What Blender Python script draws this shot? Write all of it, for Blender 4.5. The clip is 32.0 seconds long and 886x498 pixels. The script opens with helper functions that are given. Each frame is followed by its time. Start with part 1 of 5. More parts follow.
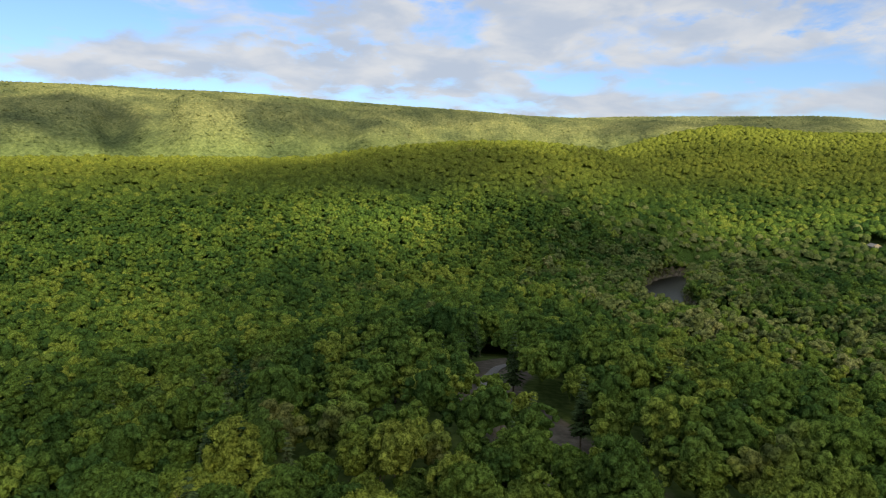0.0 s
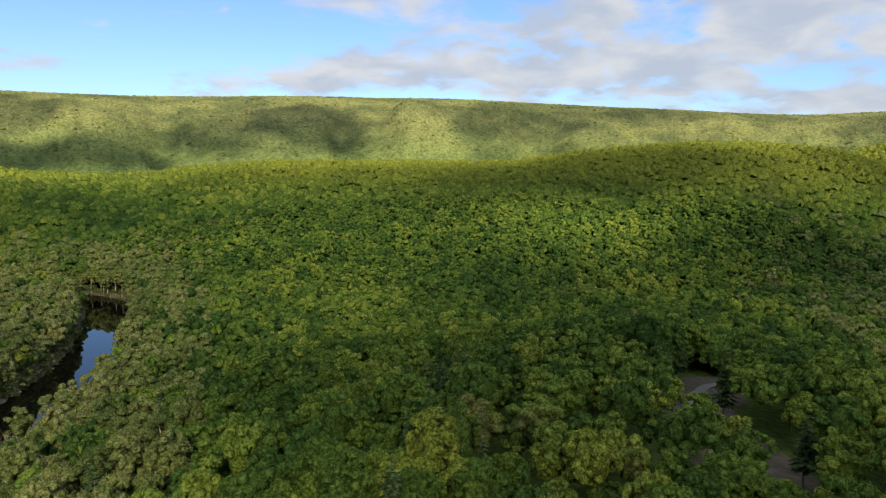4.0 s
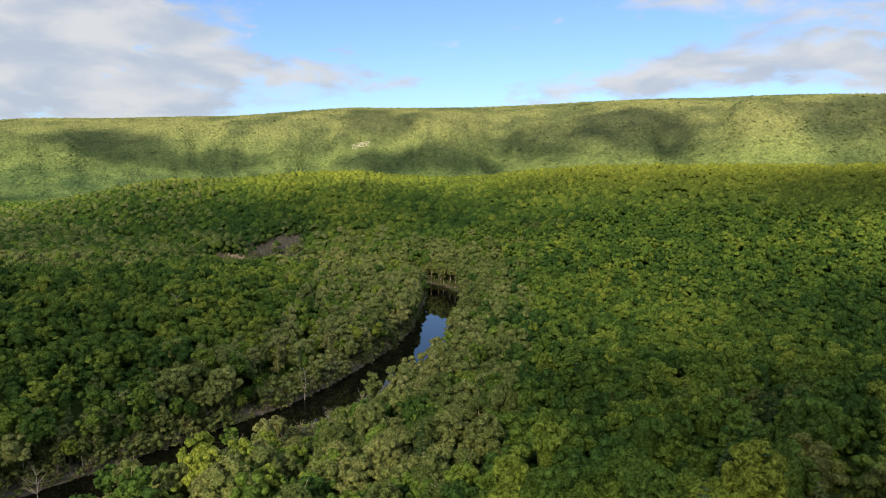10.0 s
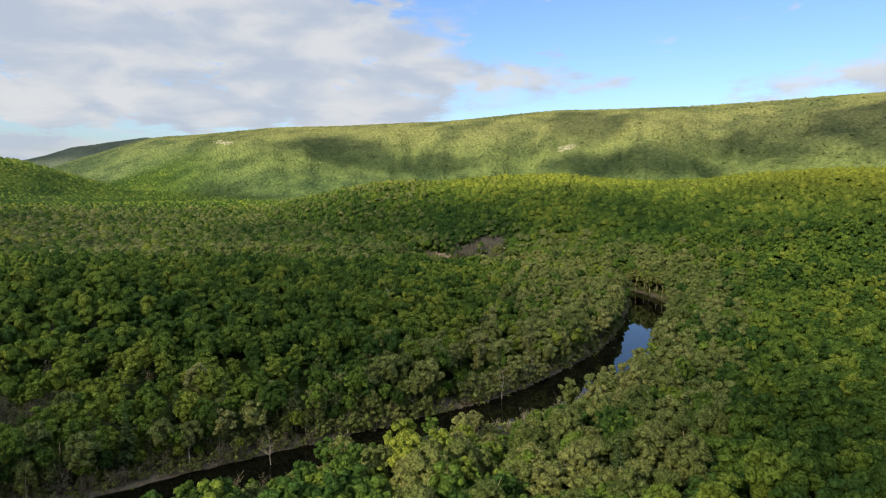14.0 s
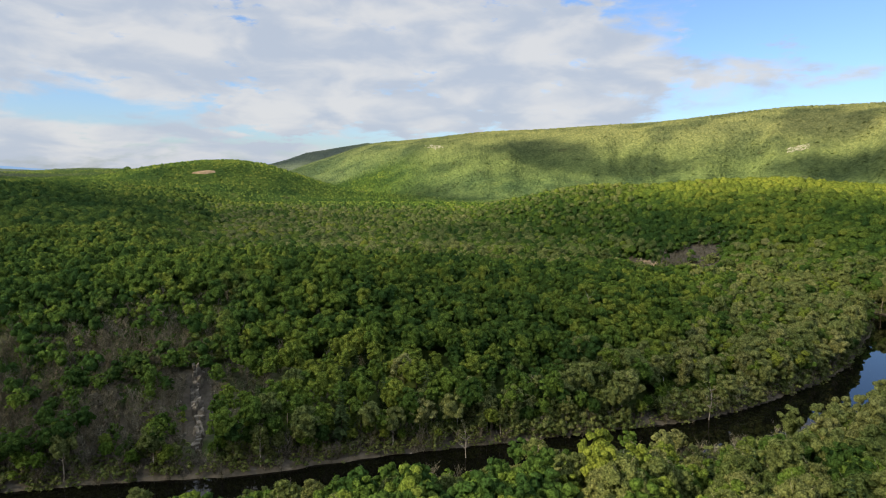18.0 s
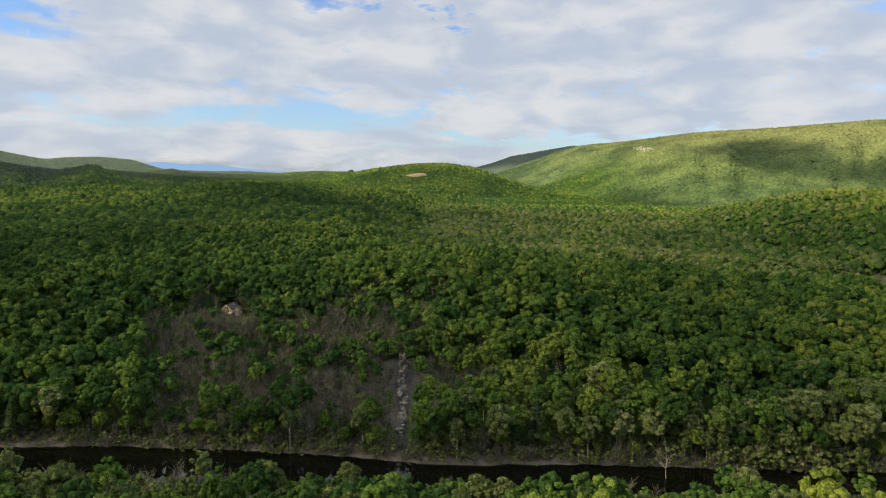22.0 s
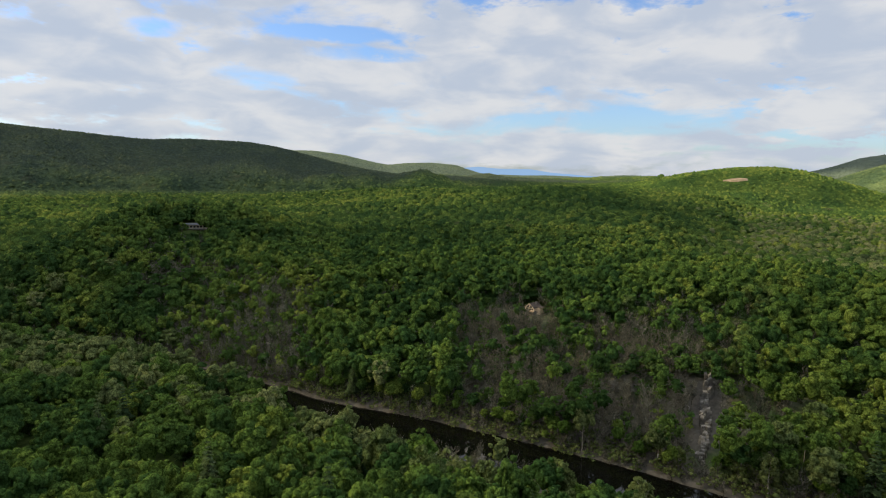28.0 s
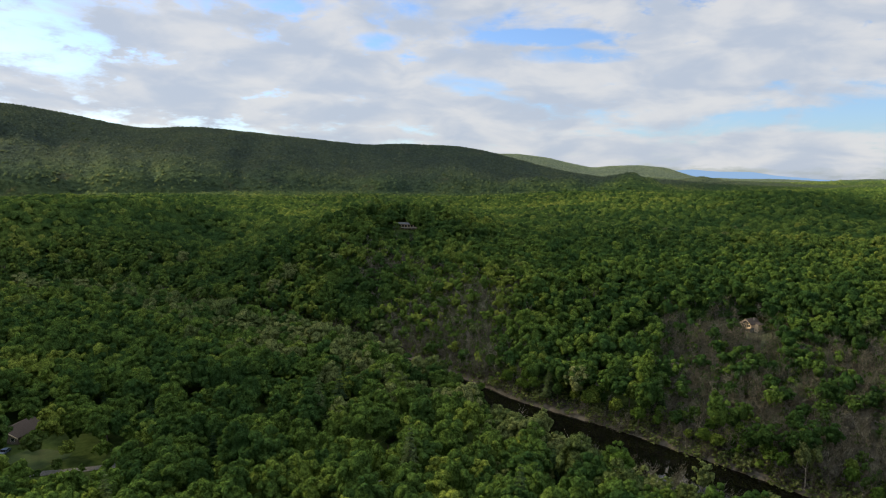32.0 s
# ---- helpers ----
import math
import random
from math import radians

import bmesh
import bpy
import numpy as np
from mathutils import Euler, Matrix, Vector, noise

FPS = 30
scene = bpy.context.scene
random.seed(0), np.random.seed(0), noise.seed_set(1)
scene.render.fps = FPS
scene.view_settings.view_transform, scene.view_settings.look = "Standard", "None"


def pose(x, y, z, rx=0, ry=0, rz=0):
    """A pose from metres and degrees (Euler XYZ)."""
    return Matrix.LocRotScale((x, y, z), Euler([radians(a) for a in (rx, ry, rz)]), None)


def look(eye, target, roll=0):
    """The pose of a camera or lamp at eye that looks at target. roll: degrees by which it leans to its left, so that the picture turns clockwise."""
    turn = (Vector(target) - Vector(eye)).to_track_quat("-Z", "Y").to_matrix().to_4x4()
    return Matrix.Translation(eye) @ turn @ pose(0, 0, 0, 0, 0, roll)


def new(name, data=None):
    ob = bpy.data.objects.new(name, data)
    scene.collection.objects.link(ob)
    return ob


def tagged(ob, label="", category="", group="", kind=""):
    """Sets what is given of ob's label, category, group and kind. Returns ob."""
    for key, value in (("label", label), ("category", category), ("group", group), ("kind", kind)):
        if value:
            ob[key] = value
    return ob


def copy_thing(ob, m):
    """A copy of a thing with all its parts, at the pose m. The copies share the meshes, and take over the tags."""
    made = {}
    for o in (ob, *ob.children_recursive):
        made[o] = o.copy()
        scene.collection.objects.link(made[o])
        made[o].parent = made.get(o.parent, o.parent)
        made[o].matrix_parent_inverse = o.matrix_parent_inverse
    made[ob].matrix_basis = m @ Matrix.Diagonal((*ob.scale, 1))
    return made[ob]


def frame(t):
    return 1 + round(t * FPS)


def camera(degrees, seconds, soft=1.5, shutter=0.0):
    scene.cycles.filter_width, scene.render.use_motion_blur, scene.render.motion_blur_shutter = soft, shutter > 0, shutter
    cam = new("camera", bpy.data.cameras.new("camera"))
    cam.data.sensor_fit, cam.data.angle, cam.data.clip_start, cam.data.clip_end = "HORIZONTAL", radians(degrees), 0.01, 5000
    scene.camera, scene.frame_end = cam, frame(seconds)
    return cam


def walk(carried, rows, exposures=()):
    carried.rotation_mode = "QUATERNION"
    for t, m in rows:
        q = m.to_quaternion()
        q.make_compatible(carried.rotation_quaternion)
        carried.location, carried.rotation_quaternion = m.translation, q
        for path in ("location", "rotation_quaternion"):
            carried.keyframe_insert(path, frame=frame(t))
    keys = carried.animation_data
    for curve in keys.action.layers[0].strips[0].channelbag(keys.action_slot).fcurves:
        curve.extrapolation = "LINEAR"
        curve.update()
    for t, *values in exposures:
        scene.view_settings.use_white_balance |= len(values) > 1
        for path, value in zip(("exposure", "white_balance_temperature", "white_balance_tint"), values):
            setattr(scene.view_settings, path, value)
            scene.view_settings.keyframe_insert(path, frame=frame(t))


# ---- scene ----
# ---- camera: a drone that hovers in one place and turns slowly to its left ----
EYE_Z = 95.0
cam = camera(68.96, 32.0, soft=1.08)
TURN = [(0, 0.0), (1, 4.44), (2, 8.86), (3, 13.32), (4.5, 20.2), (6, 27.21), (7, 31.87), (8, 36.52), (9, 41.2), (10, 45.82),
        (11, 50.34), (12, 54.8), (13, 59.25), (14, 63.76), (15.5, 70.42), (17, 77.09), (18, 81.58), (19, 86.02), (20, 90.48),
        (21, 95.01), (22, 99.43), (23, 103.92), (24, 108.31), (25, 112.74), (26.5, 119.4), (28, 126.07), (29, 130.51),
        (30, 135.0), (31, 139.41), (32, 143.9)]
rows = []
for t, yaw in TURN:
    tilt = 90 - 6.99 + 0.16 * (t - 16) / 16
    rows.append((t, pose(0, 0, EYE_Z, tilt, 0, yaw) @ pose(0, 0, 0, 0, 0, 0.7)))
walk(cam, rows, [(0, 1.75), (32, 1.75)])

# ---- light ----
SUN_AZ, SUN_EL = 207.0, 30.0


def heading(az):
    """Unit vector on the plan, az in degrees to the left of +y."""
    return np.array([-math.sin(radians(az)), math.cos(radians(az))])


sun_to = Vector((*(heading(SUN_AZ) * math.cos(radians(SUN_EL))), math.sin(radians(SUN_EL))))
sun = new("sun", bpy.data.lights.new("sun", "SUN"))
sun.data.energy, sun.data.angle, sun.data.color = 3.25, radians(3.0), (1.0, 0.82, 0.50)
sun.matrix_world = look(sun_to * 100, (0, 0, 0))


def link(nt, a, b):
    nt.links.new(a, b)


def maths(nt, op, a, b=None, clamp=False):
    n = nt.nodes.new("ShaderNodeMath")
    n.operation, n.use_clamp = op, clamp
    for i, v in enumerate((a, b)):
        if v is None:
            continue
        if isinstance(v, (int, float)):
            n.inputs[i].default_value = v
        else:
            link(nt, v, n.inputs[i])
    return n.outputs[0]


def blend(nt, fac, a, b, mode="MIX"):
    n = nt.nodes.new("ShaderNodeMix")
    n.data_type, n.blend_type = "RGBA", mode
    for socket, v in ((n.inputs[0], fac), (n.inputs[6], a), (n.inputs[7], b)):
        if isinstance(v, tuple):
            socket.default_value = (*v, 1)
        elif isinstance(v, (int, float)):
            socket.default_value = v
        else:
            link(nt, v, socket)
    return n.outputs[2]


def smooth_range(nt, value, lo, hi, a=0.0, b=1.0):
    n = nt.nodes.new("ShaderNodeMapRange")
    n.interpolation_type = "SMOOTHSTEP"
    link(nt, value, n.inputs[0])
    for i, v in enumerate((lo, hi, a, b)):
        n.inputs[i + 1].default_value = v
    return n.outputs[0]


def noise_tex(nt, vector, scale, detail=4.0, rough=0.55, distort=0.0):
    n = nt.nodes.new("ShaderNodeTexNoise")
    n.inputs["Scale"].default_value, n.inputs["Detail"].default_value = scale, detail
    n.inputs["Roughness"].default_value, n.inputs["Distortion"].default_value = rough, distort
    if vector is not None:
        link(nt, vector, n.inputs["Vector"])
    return n.outputs["Fac"]


SEAM = 72.0
CLOUD_PLAN = ((-8, 11, 26, 6, 0.16), (8, 8.2, 22, 2.6, 0.14), (-30, 11.5, 12, 2.2, 0.14), (-23, 5.2, 20, 1.3, 0.12), (30, 7.3, 14, 1.4, 0.10), (-16, 7.4, 22, 1.3, -0.16),
              (31, 11.0, 7, 2.4, -0.22), (44, 11.5, 16, 8, -0.26), (42, 7.0, 14, 2.0, 0.03), (52, 7.4, 7, 1.2, 0.16), (59, 12, 12, 3.2, -0.20),
              (74, 9.5, 16, 7, 0.17), (64, 8.0, 9, 1.6, 0.14), (88, 11, 26, 10, 0.22), (80, 4.6, 14, 2.2, 0.14), (96, 4.5, 8, 2, 0.16),
              (130, 8, 50, 12, 0.12), (111, 4.2, 12, 1.5, -0.24), (121, 11, 13, 4, 0.2), (136, 11.3, 8, 0.8, -0.24), (120, 2.0, 30, 1.6, 0.14), (106, 10, 14, 4, 0.18),
              (148, 6.0, 26, 4.5, 0.13), (142, 7.6, 6, 1.1, -0.18), (160, 10.5, 18, 3, 0.16), (133, 9.7, 9, 0.8, -0.18), (172, 12.2, 11, 3.0, -0.08),
              (150, 10.8, 3, 1.0, -0.2), (168, 6.3, 16, 3.4, 0.16))


def build_world():
    world = bpy.data.worlds.new("sky")
    scene.world = world
    world.use_nodes = True
    nt = world.node_tree
    nt.nodes.clear()
    sky = nt.nodes.new("ShaderNodeTexSky")
    sky.sky_type, sky.sun_disc = "NISHITA", False
    sky.sun_elevation, sky.sun_rotation = radians(SUN_EL), radians(-SUN_AZ % 360)
    sky.altitude, sky.air_density, sky.dust_density, sky.ozone_density = 200, 1.0, 1.0, 3.6
    where = nt.nodes.new("ShaderNodeTexCoord").outputs["Generated"]
    split = nt.nodes.new("ShaderNodeSeparateXYZ")
    link(nt, where, split.inputs[0])
    # bearing to the left of +y and height over the horizon, in degrees; the seam lies behind the drone
    turned = nt.nodes.new("ShaderNodeVectorRotate")
    turned.rotation_type = "Z_AXIS"
    turned.inputs["Angle"].default_value = radians(-SEAM)
    link(nt, where, turned.inputs["Vector"])
    flat = nt.nodes.new("ShaderNodeSeparateXYZ")
    link(nt, turned.outputs[0], flat.inputs[0])
    west = maths(nt, "MULTIPLY", flat.outputs[0], -1.0)
    bearing = maths(nt, "ADD", maths(nt, "MULTIPLY", maths(nt, "ARCTAN2", west, flat.outputs[1]), 180 / math.pi), SEAM)
    lift = maths(nt, "MULTIPLY", maths(nt, "ARCSINE", split.outputs[2]), 180 / math.pi)
    strip = nt.nodes.new("ShaderNodeCombineXYZ")
    link(nt, maths(nt, "DIVIDE", bearing, 10.0), strip.inputs[0])
    link(nt, maths(nt, "MULTIPLY", maths(nt, "POWER", maths(nt, "MAXIMUM", maths(nt, "ADD", lift, 2.0), 0.0), 0.75), 0.62), strip.inputs[1])
    wisps = noise_tex(nt, strip.outputs[0], 1.25, 7, 0.54, 0.45)
    gain = wisps
    torn = maths(nt, "MULTIPLY", maths(nt, "SUBTRACT", noise_tex(nt, strip.outputs[0], 3.2, 4, 0.6), 0.5), 2.2)
    # where the cloud is thick and where it opens: bearing, height, half breadth, half height, amount
    for az, el, broad, tall, amount in CLOUD_PLAN:
        u = maths(nt, "DIVIDE", maths(nt, "SUBTRACT", bearing, az), broad)
        v = maths(nt, "DIVIDE", maths(nt, "SUBTRACT", lift, el), tall)
        r = maths(nt, "ADD", maths(nt, "ADD", maths(nt, "MULTIPLY", u, u), maths(nt, "MULTIPLY", v, v)), torn)
        gain = maths(nt, "ADD", gain, smooth_range(nt, r, 0.0, 1.0, amount, 0.0))
    # an unseen, nearly closed bright layer added overhead to fill the shadows
    gain = maths(nt, "ADD", gain, smooth_range(nt, lift, 14.0, 30.0, 0.0, 0.22))
    cover = maths(nt, "MULTIPLY", smooth_range(nt, gain, 0.39, 0.66), 0.95)
    tone = noise_tex(nt, strip.outputs[0], 1.6, 5, 0.5, 0.3)
    white = blend(nt, smooth_range(nt, tone, 0.35, 0.68), (0.62, 0.695, 0.82), (0.885, 0.895, 0.915))
    blue = nt.nodes.new("ShaderNodeBackground")
    link(nt, blend(nt, 1.0, sky.outputs[0], (0.88, 0.96, 1.12), "MULTIPLY"), blue.inputs[0])
    blue.inputs[1].default_value = 0.049
    cloud = nt.nodes.new("ShaderNodeBackground")
    link(nt, white, cloud.inputs[0])
    # the unseen layer is brightened with height, for more fill light
    link(nt, smooth_range(nt, lift, 15.0, 42.0, 0.245, 0.425), cloud.inputs[1])
    both = nt.nodes.new("ShaderNodeMixShader")
    link(nt, cover, both.inputs[0])
    link(nt, blue.outputs[0], both.inputs[1])
    link(nt, cloud.outputs[0], both.inputs[2])
    out = nt.nodes.new("ShaderNodeOutputWorld")
    link(nt, both.outputs[0], out.inputs[0])


build_world()

# ---- materials ----


def material(name):
    m = bpy.data.materials.new(name)
    m.use_nodes = True
    nt = m.node_tree
    nt.nodes.clear()
    out = nt.nodes.new("ShaderNodeOutputMaterial")
    return m, nt, out


def tint_value(nt):
    a = nt.nodes.new("ShaderNodeAttribute")
    a.attribute_type, a.attribute_name = "GEOMETRY", "tint"
    return a.outputs["Fac"]


def foliage(name, dark, mid, light, through_share=0.38, single=False, haze_share=0.72, late_share=0.6, cool_share=1.0):
    """Leaves: the hue varies from tree to tree, over stands of trees and from spray to spray."""
    m, nt, out = material(name)
    geo = nt.nodes.new("ShaderNodeNewGeometry")
    spray = geo.outputs["Random Per Island"]
    tree = nt.nodes.new("ShaderNodeObjectInfo").outputs["Random"] if single else tint_value(nt)
    where = geo.outputs["Position"]
    stand = maths(nt, "SUBTRACT", noise_tex(nt, where, 0.011, 4, 0.6), 0.5)
    broad = maths(nt, "SUBTRACT", noise_tex(nt, where, 0.0035, 2), 0.5)
    mixv = maths(nt, "ADD", maths(nt, "ADD", maths(nt, "MULTIPLY", tree, 0.98), -0.18), maths(nt, "MULTIPLY", spray, 0.14))
    mixv = maths(nt, "ADD", mixv, maths(nt, "ADD", maths(nt, "MULTIPLY", stand, 1.5), maths(nt, "MULTIPLY", broad, 0.9)))
    ramp = nt.nodes.new("ShaderNodeValToRGB")
    ramp.color_ramp.elements[0].color, ramp.color_ramp.elements[1].color = (*dark, 1), (*light, 1)
    ramp.color_ramp.elements[0].position, ramp.color_ramp.elements[1].position = 0.05, 0.95
    ramp.color_ramp.elements.new(0.5).color = (*mid, 1)
    link(nt, mixv, ramp.inputs[0])
    # pale haze painted into the long ridge's leaf colour; here and there a stand is late in leaf
    split = nt.nodes.new("ShaderNodeSeparateXYZ")
    link(nt, where, split.inputs[0])
    reach = nt.nodes.new("ShaderNodeVectorMath")
    reach.operation = "LENGTH"
    link(nt, where, reach.inputs[0])
    high = maths(nt, "MULTIPLY", smooth_range(nt, reach.outputs["Value"], 1350, 1750, 0.0, haze_share), smooth_range(nt, split.outputs[1], 60, 330))
    beyond = maths(nt, "MULTIPLY", smooth_range(nt, reach.outputs["Value"], 2250, 2500, 0.0, haze_share), smooth_range(nt, split.outputs[1], -500, -250))
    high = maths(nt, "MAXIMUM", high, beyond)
    hazed = blend(nt, smooth_range(nt, split.outputs[2], 90, 260), (0.125, 0.184, 0.098), (0.192, 0.216, 0.132))
    hazed = blend(nt, 1.0, hazed, blend(nt, smooth_range(nt, noise_tex(nt, where, 0.0055, 5, 0.6), 0.36, 0.62), (0.52, 0.58, 0.64), (1.30, 1.24, 1.05)), "MULTIPLY")
    # sunlit yellow of the nearer hill's upper slopes, painted into the leaf colour
    upper = maths(nt, "MULTIPLY", smooth_range(nt, split.outputs[2], 55, 105, 0.0, 0.55), smooth_range(nt, split.outputs[1], 150, 400))
    hue = blend(nt, upper, ramp.outputs[0], (0.186, 0.202, 0.036))
    hue = blend(nt, high, hue, hazed)
    # shade and blue haze of the dark ridge, painted into its leaf colour
    blue_haze = maths(nt, "MULTIPLY", smooth_range(nt, reach.outputs["Value"], 1200, 1800, 0.0, 0.7), smooth_range(nt, split.outputs[1], -1300, -800, 1.0, 0.0))
    blue_haze = maths(nt, "MULTIPLY", blue_haze, smooth_range(nt, reach.outputs["Value"], 3100, 3400, 1.0, 0.0))
    hue = blend(nt, blue_haze, hue, (0.052, 0.067, 0.066))
    # haze on the farthest hills, painted in as a greyer blue-green
    hue = blend(nt, smooth_range(nt, reach.outputs["Value"], 3300, 3600, 0.0, haze_share), hue, (0.120, 0.160, 0.135))
    late = smooth_range(nt, noise_tex(nt, where, 0.016, 4, 0.6), 0.60, 0.72, 0.0, late_share)
    hue = blend(nt, maths(nt, "MULTIPLY", late, smooth_range(nt, tree, 0.2, 0.6)), hue, (0.085, 0.078, 0.050))
    # haze and skylight over the far bank's plateau, painted in as a cooler tint
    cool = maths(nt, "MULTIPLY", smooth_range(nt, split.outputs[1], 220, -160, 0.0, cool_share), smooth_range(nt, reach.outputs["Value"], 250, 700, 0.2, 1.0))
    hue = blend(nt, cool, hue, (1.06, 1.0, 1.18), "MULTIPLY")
    # leaves and the shade in the gaps between them, painted in as noise
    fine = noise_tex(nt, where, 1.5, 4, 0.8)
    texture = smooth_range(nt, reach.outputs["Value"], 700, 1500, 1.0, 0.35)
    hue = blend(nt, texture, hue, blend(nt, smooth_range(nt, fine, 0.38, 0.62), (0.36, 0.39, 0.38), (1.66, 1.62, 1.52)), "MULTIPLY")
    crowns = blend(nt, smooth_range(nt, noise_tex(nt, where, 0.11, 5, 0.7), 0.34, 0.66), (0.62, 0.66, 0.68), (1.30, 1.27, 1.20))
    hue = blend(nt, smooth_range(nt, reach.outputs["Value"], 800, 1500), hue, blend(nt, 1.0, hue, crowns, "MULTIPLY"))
    bumps = nt.nodes.new("ShaderNodeBump")
    bumps.inputs["Strength"].default_value, bumps.inputs["Distance"].default_value = 0.9, 0.5
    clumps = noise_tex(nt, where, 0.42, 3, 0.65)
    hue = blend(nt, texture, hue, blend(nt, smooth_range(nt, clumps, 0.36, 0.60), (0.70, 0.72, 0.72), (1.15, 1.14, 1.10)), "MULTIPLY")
    link(nt, maths(nt, "ADD", fine, maths(nt, "MULTIPLY", clumps, 2.5)), bumps.inputs["Height"])
    face = nt.nodes.new("ShaderNodeBsdfDiffuse")
    back = nt.nodes.new("ShaderNodeBsdfTranslucent")
    link(nt, bumps.outputs[0], face.inputs["Normal"])
    link(nt, hue, face.inputs[0])
    link(nt, blend(nt, 0.5, hue, (0.10, 0.14, 0.01)), back.inputs[0])
    mix = nt.nodes.new("ShaderNodeMixShader")
    mix.inputs[0].default_value = through_share
    link(nt, face.outputs[0], mix.inputs[1])
    link(nt, back.outputs[0], mix.inputs[2])
    link(nt, mix.outputs[0], out.inputs[0])
    return m


def rough(name, a, b, scale, roughness=0.9, bump=0.3, c=None, c_scale=0.1):
    """A matt surface of two colours with grain, and broad stains of a third."""
    m, nt, out = material(name)
    geo = nt.nodes.new("ShaderNodeNewGeometry")
    grain = noise_tex(nt, geo.outputs["Position"], scale, 6, 0.65)
    col = blend(nt, smooth_range(nt, grain, 0.3, 0.7), a, b)
    if c:
        col = blend(nt, smooth_range(nt, noise_tex(nt, geo.outputs["Position"], c_scale, 3), 0.45, 0.62), col, c)
    shade = nt.nodes.new("ShaderNodeBsdfPrincipled")
    link(nt, col, shade.inputs["Base Color"])
    shade.inputs["Roughness"].default_value = roughness
    shade.inputs["Specular IOR Level"].default_value = 0.2
    bumps = nt.nodes.new("ShaderNodeBump")
    bumps.inputs["Strength"].default_value = bump
    link(nt, grain, bumps.inputs["Height"])
    link(nt, bumps.outputs[0], shade.inputs["Normal"])
    link(nt, shade.outputs[0], out.inputs[0])
    return m


GREENS = ((0.035, 0.076, 0.023), (0.087, 0.146, 0.031), (0.172, 0.218, 0.042))
leaf_near = foliage("fresh_oak_leaves", *GREENS, single=True, late_share=0.06)
leaf_young = foliage("bright_young_leaves", (0.075, 0.140, 0.028), (0.120, 0.190, 0.036), (0.170, 0.225, 0.045), single=True, late_share=0.0)
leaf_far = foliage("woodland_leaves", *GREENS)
OLIVES = ((0.086, 0.122, 0.044), (0.136, 0.170, 0.064), (0.190, 0.208, 0.090))
olive_near = foliage("pale_riverside_leaves", *OLIVES, single=True, late_share=0.2)
olive_far = foliage("pale_floodplain_leaves", *OLIVES, late_share=0.2)
PINES = ((0.022, 0.045, 0.020), (0.040, 0.065, 0.028), (0.060, 0.085, 0.035))
pine_near = foliage("pine_needles", *PINES, through_share=0.1, single=True)
twig_mat = foliage("bare_twigs", (0.104, 0.098, 0.083), (0.155, 0.147, 0.125), (0.208, 0.197, 0.170), through_share=0.1, cool_share=0.0)
bark = rough("grey_brown_bark", (0.07, 0.055, 0.04), (0.16, 0.135, 0.105), 3.0, bump=0.6)
pale_bark = rough("pale_sycamore_bark", (0.30, 0.27, 0.22), (0.46, 0.43, 0.37), 1.2, bump=0.4, c=(0.16, 0.13, 0.09), c_scale=0.7)


def floor_material():
    """Green undergrowth, with brown leaf litter where the wood is bare."""
    m, nt, out = material("forest_floor")
    where = nt.nodes.new("ShaderNodeNewGeometry").outputs["Position"]
    grain = noise_tex(nt, where, 0.35, 6, 0.65)
    green = blend(nt, smooth_range(nt, grain, 0.3, 0.7), (0.036, 0.060, 0.018), (0.075, 0.108, 0.032))
    brown = blend(nt, smooth_range(nt, grain, 0.3, 0.7), (0.066, 0.060, 0.050), (0.124, 0.114, 0.096))
    patchy = maths(nt, "ADD", tint_value(nt), maths(nt, "MULTIPLY", maths(nt, "SUBTRACT", noise_tex(nt, where, 0.05, 3), 0.5), 0.8))
    face = nt.nodes.new("ShaderNodeBsdfDiffuse")
    link(nt, blend(nt, smooth_range(nt, patchy, 0.1, 0.5), green, brown), face.inputs[0])
    bumps = nt.nodes.new("ShaderNodeBump")
    bumps.inputs["Strength"].default_value = 0.5
    link(nt, grain, bumps.inputs["Height"])
    link(nt, bumps.outputs[0], face.inputs["Normal"])
    link(nt, face.outputs[0], out.inputs[0])
    return m


floor_mat = floor_material()

# ---- the lie of the land: heights in metres over the river ----


def grid_noise(x, y, seed):
    """Smooth value noise from -1 to 1, one cell a metre."""
    xi, yi = np.floor(x).astype(np.int64), np.floor(y).astype(np.int64)
    fx, fy = x - xi, y - yi
    fx, fy = fx * fx * (3 - 2 * fx), fy * fy * (3 - 2 * fy)

    def hashed(i, j):
        h = (i * 374761393 + j * 668265263 + seed * 1442695041) & 0xFFFFFFFF
        h = ((h ^ (h >> 13)) * 1274126177) & 0xFFFFFFFF
        return ((h ^ (h >> 16)) & 0xFFFF) / 32767.5 - 1

    top = hashed(xi, yi) * (1 - fx) + hashed(xi + 1, yi) * fx
    low = hashed(xi, yi + 1) * (1 - fx) + hashed(xi + 1, yi + 1) * fx
    return top * (1 - fy) + low * fy


def fractal(x, y, size, seed, octaves=4):
    total, amp = 0, 1.0
    for k in range(octaves):
        total = total + amp * grid_noise(x / size + 17.3 * k, y / size - 9.1 * k, seed + k)
        size, amp = size / 2, amp / 2
    return total / 1.9


def step(v, a, b):
    s = np.clip((v - a) / (b - a), 0, 1)
    return s * s * (3 - 2 * s)


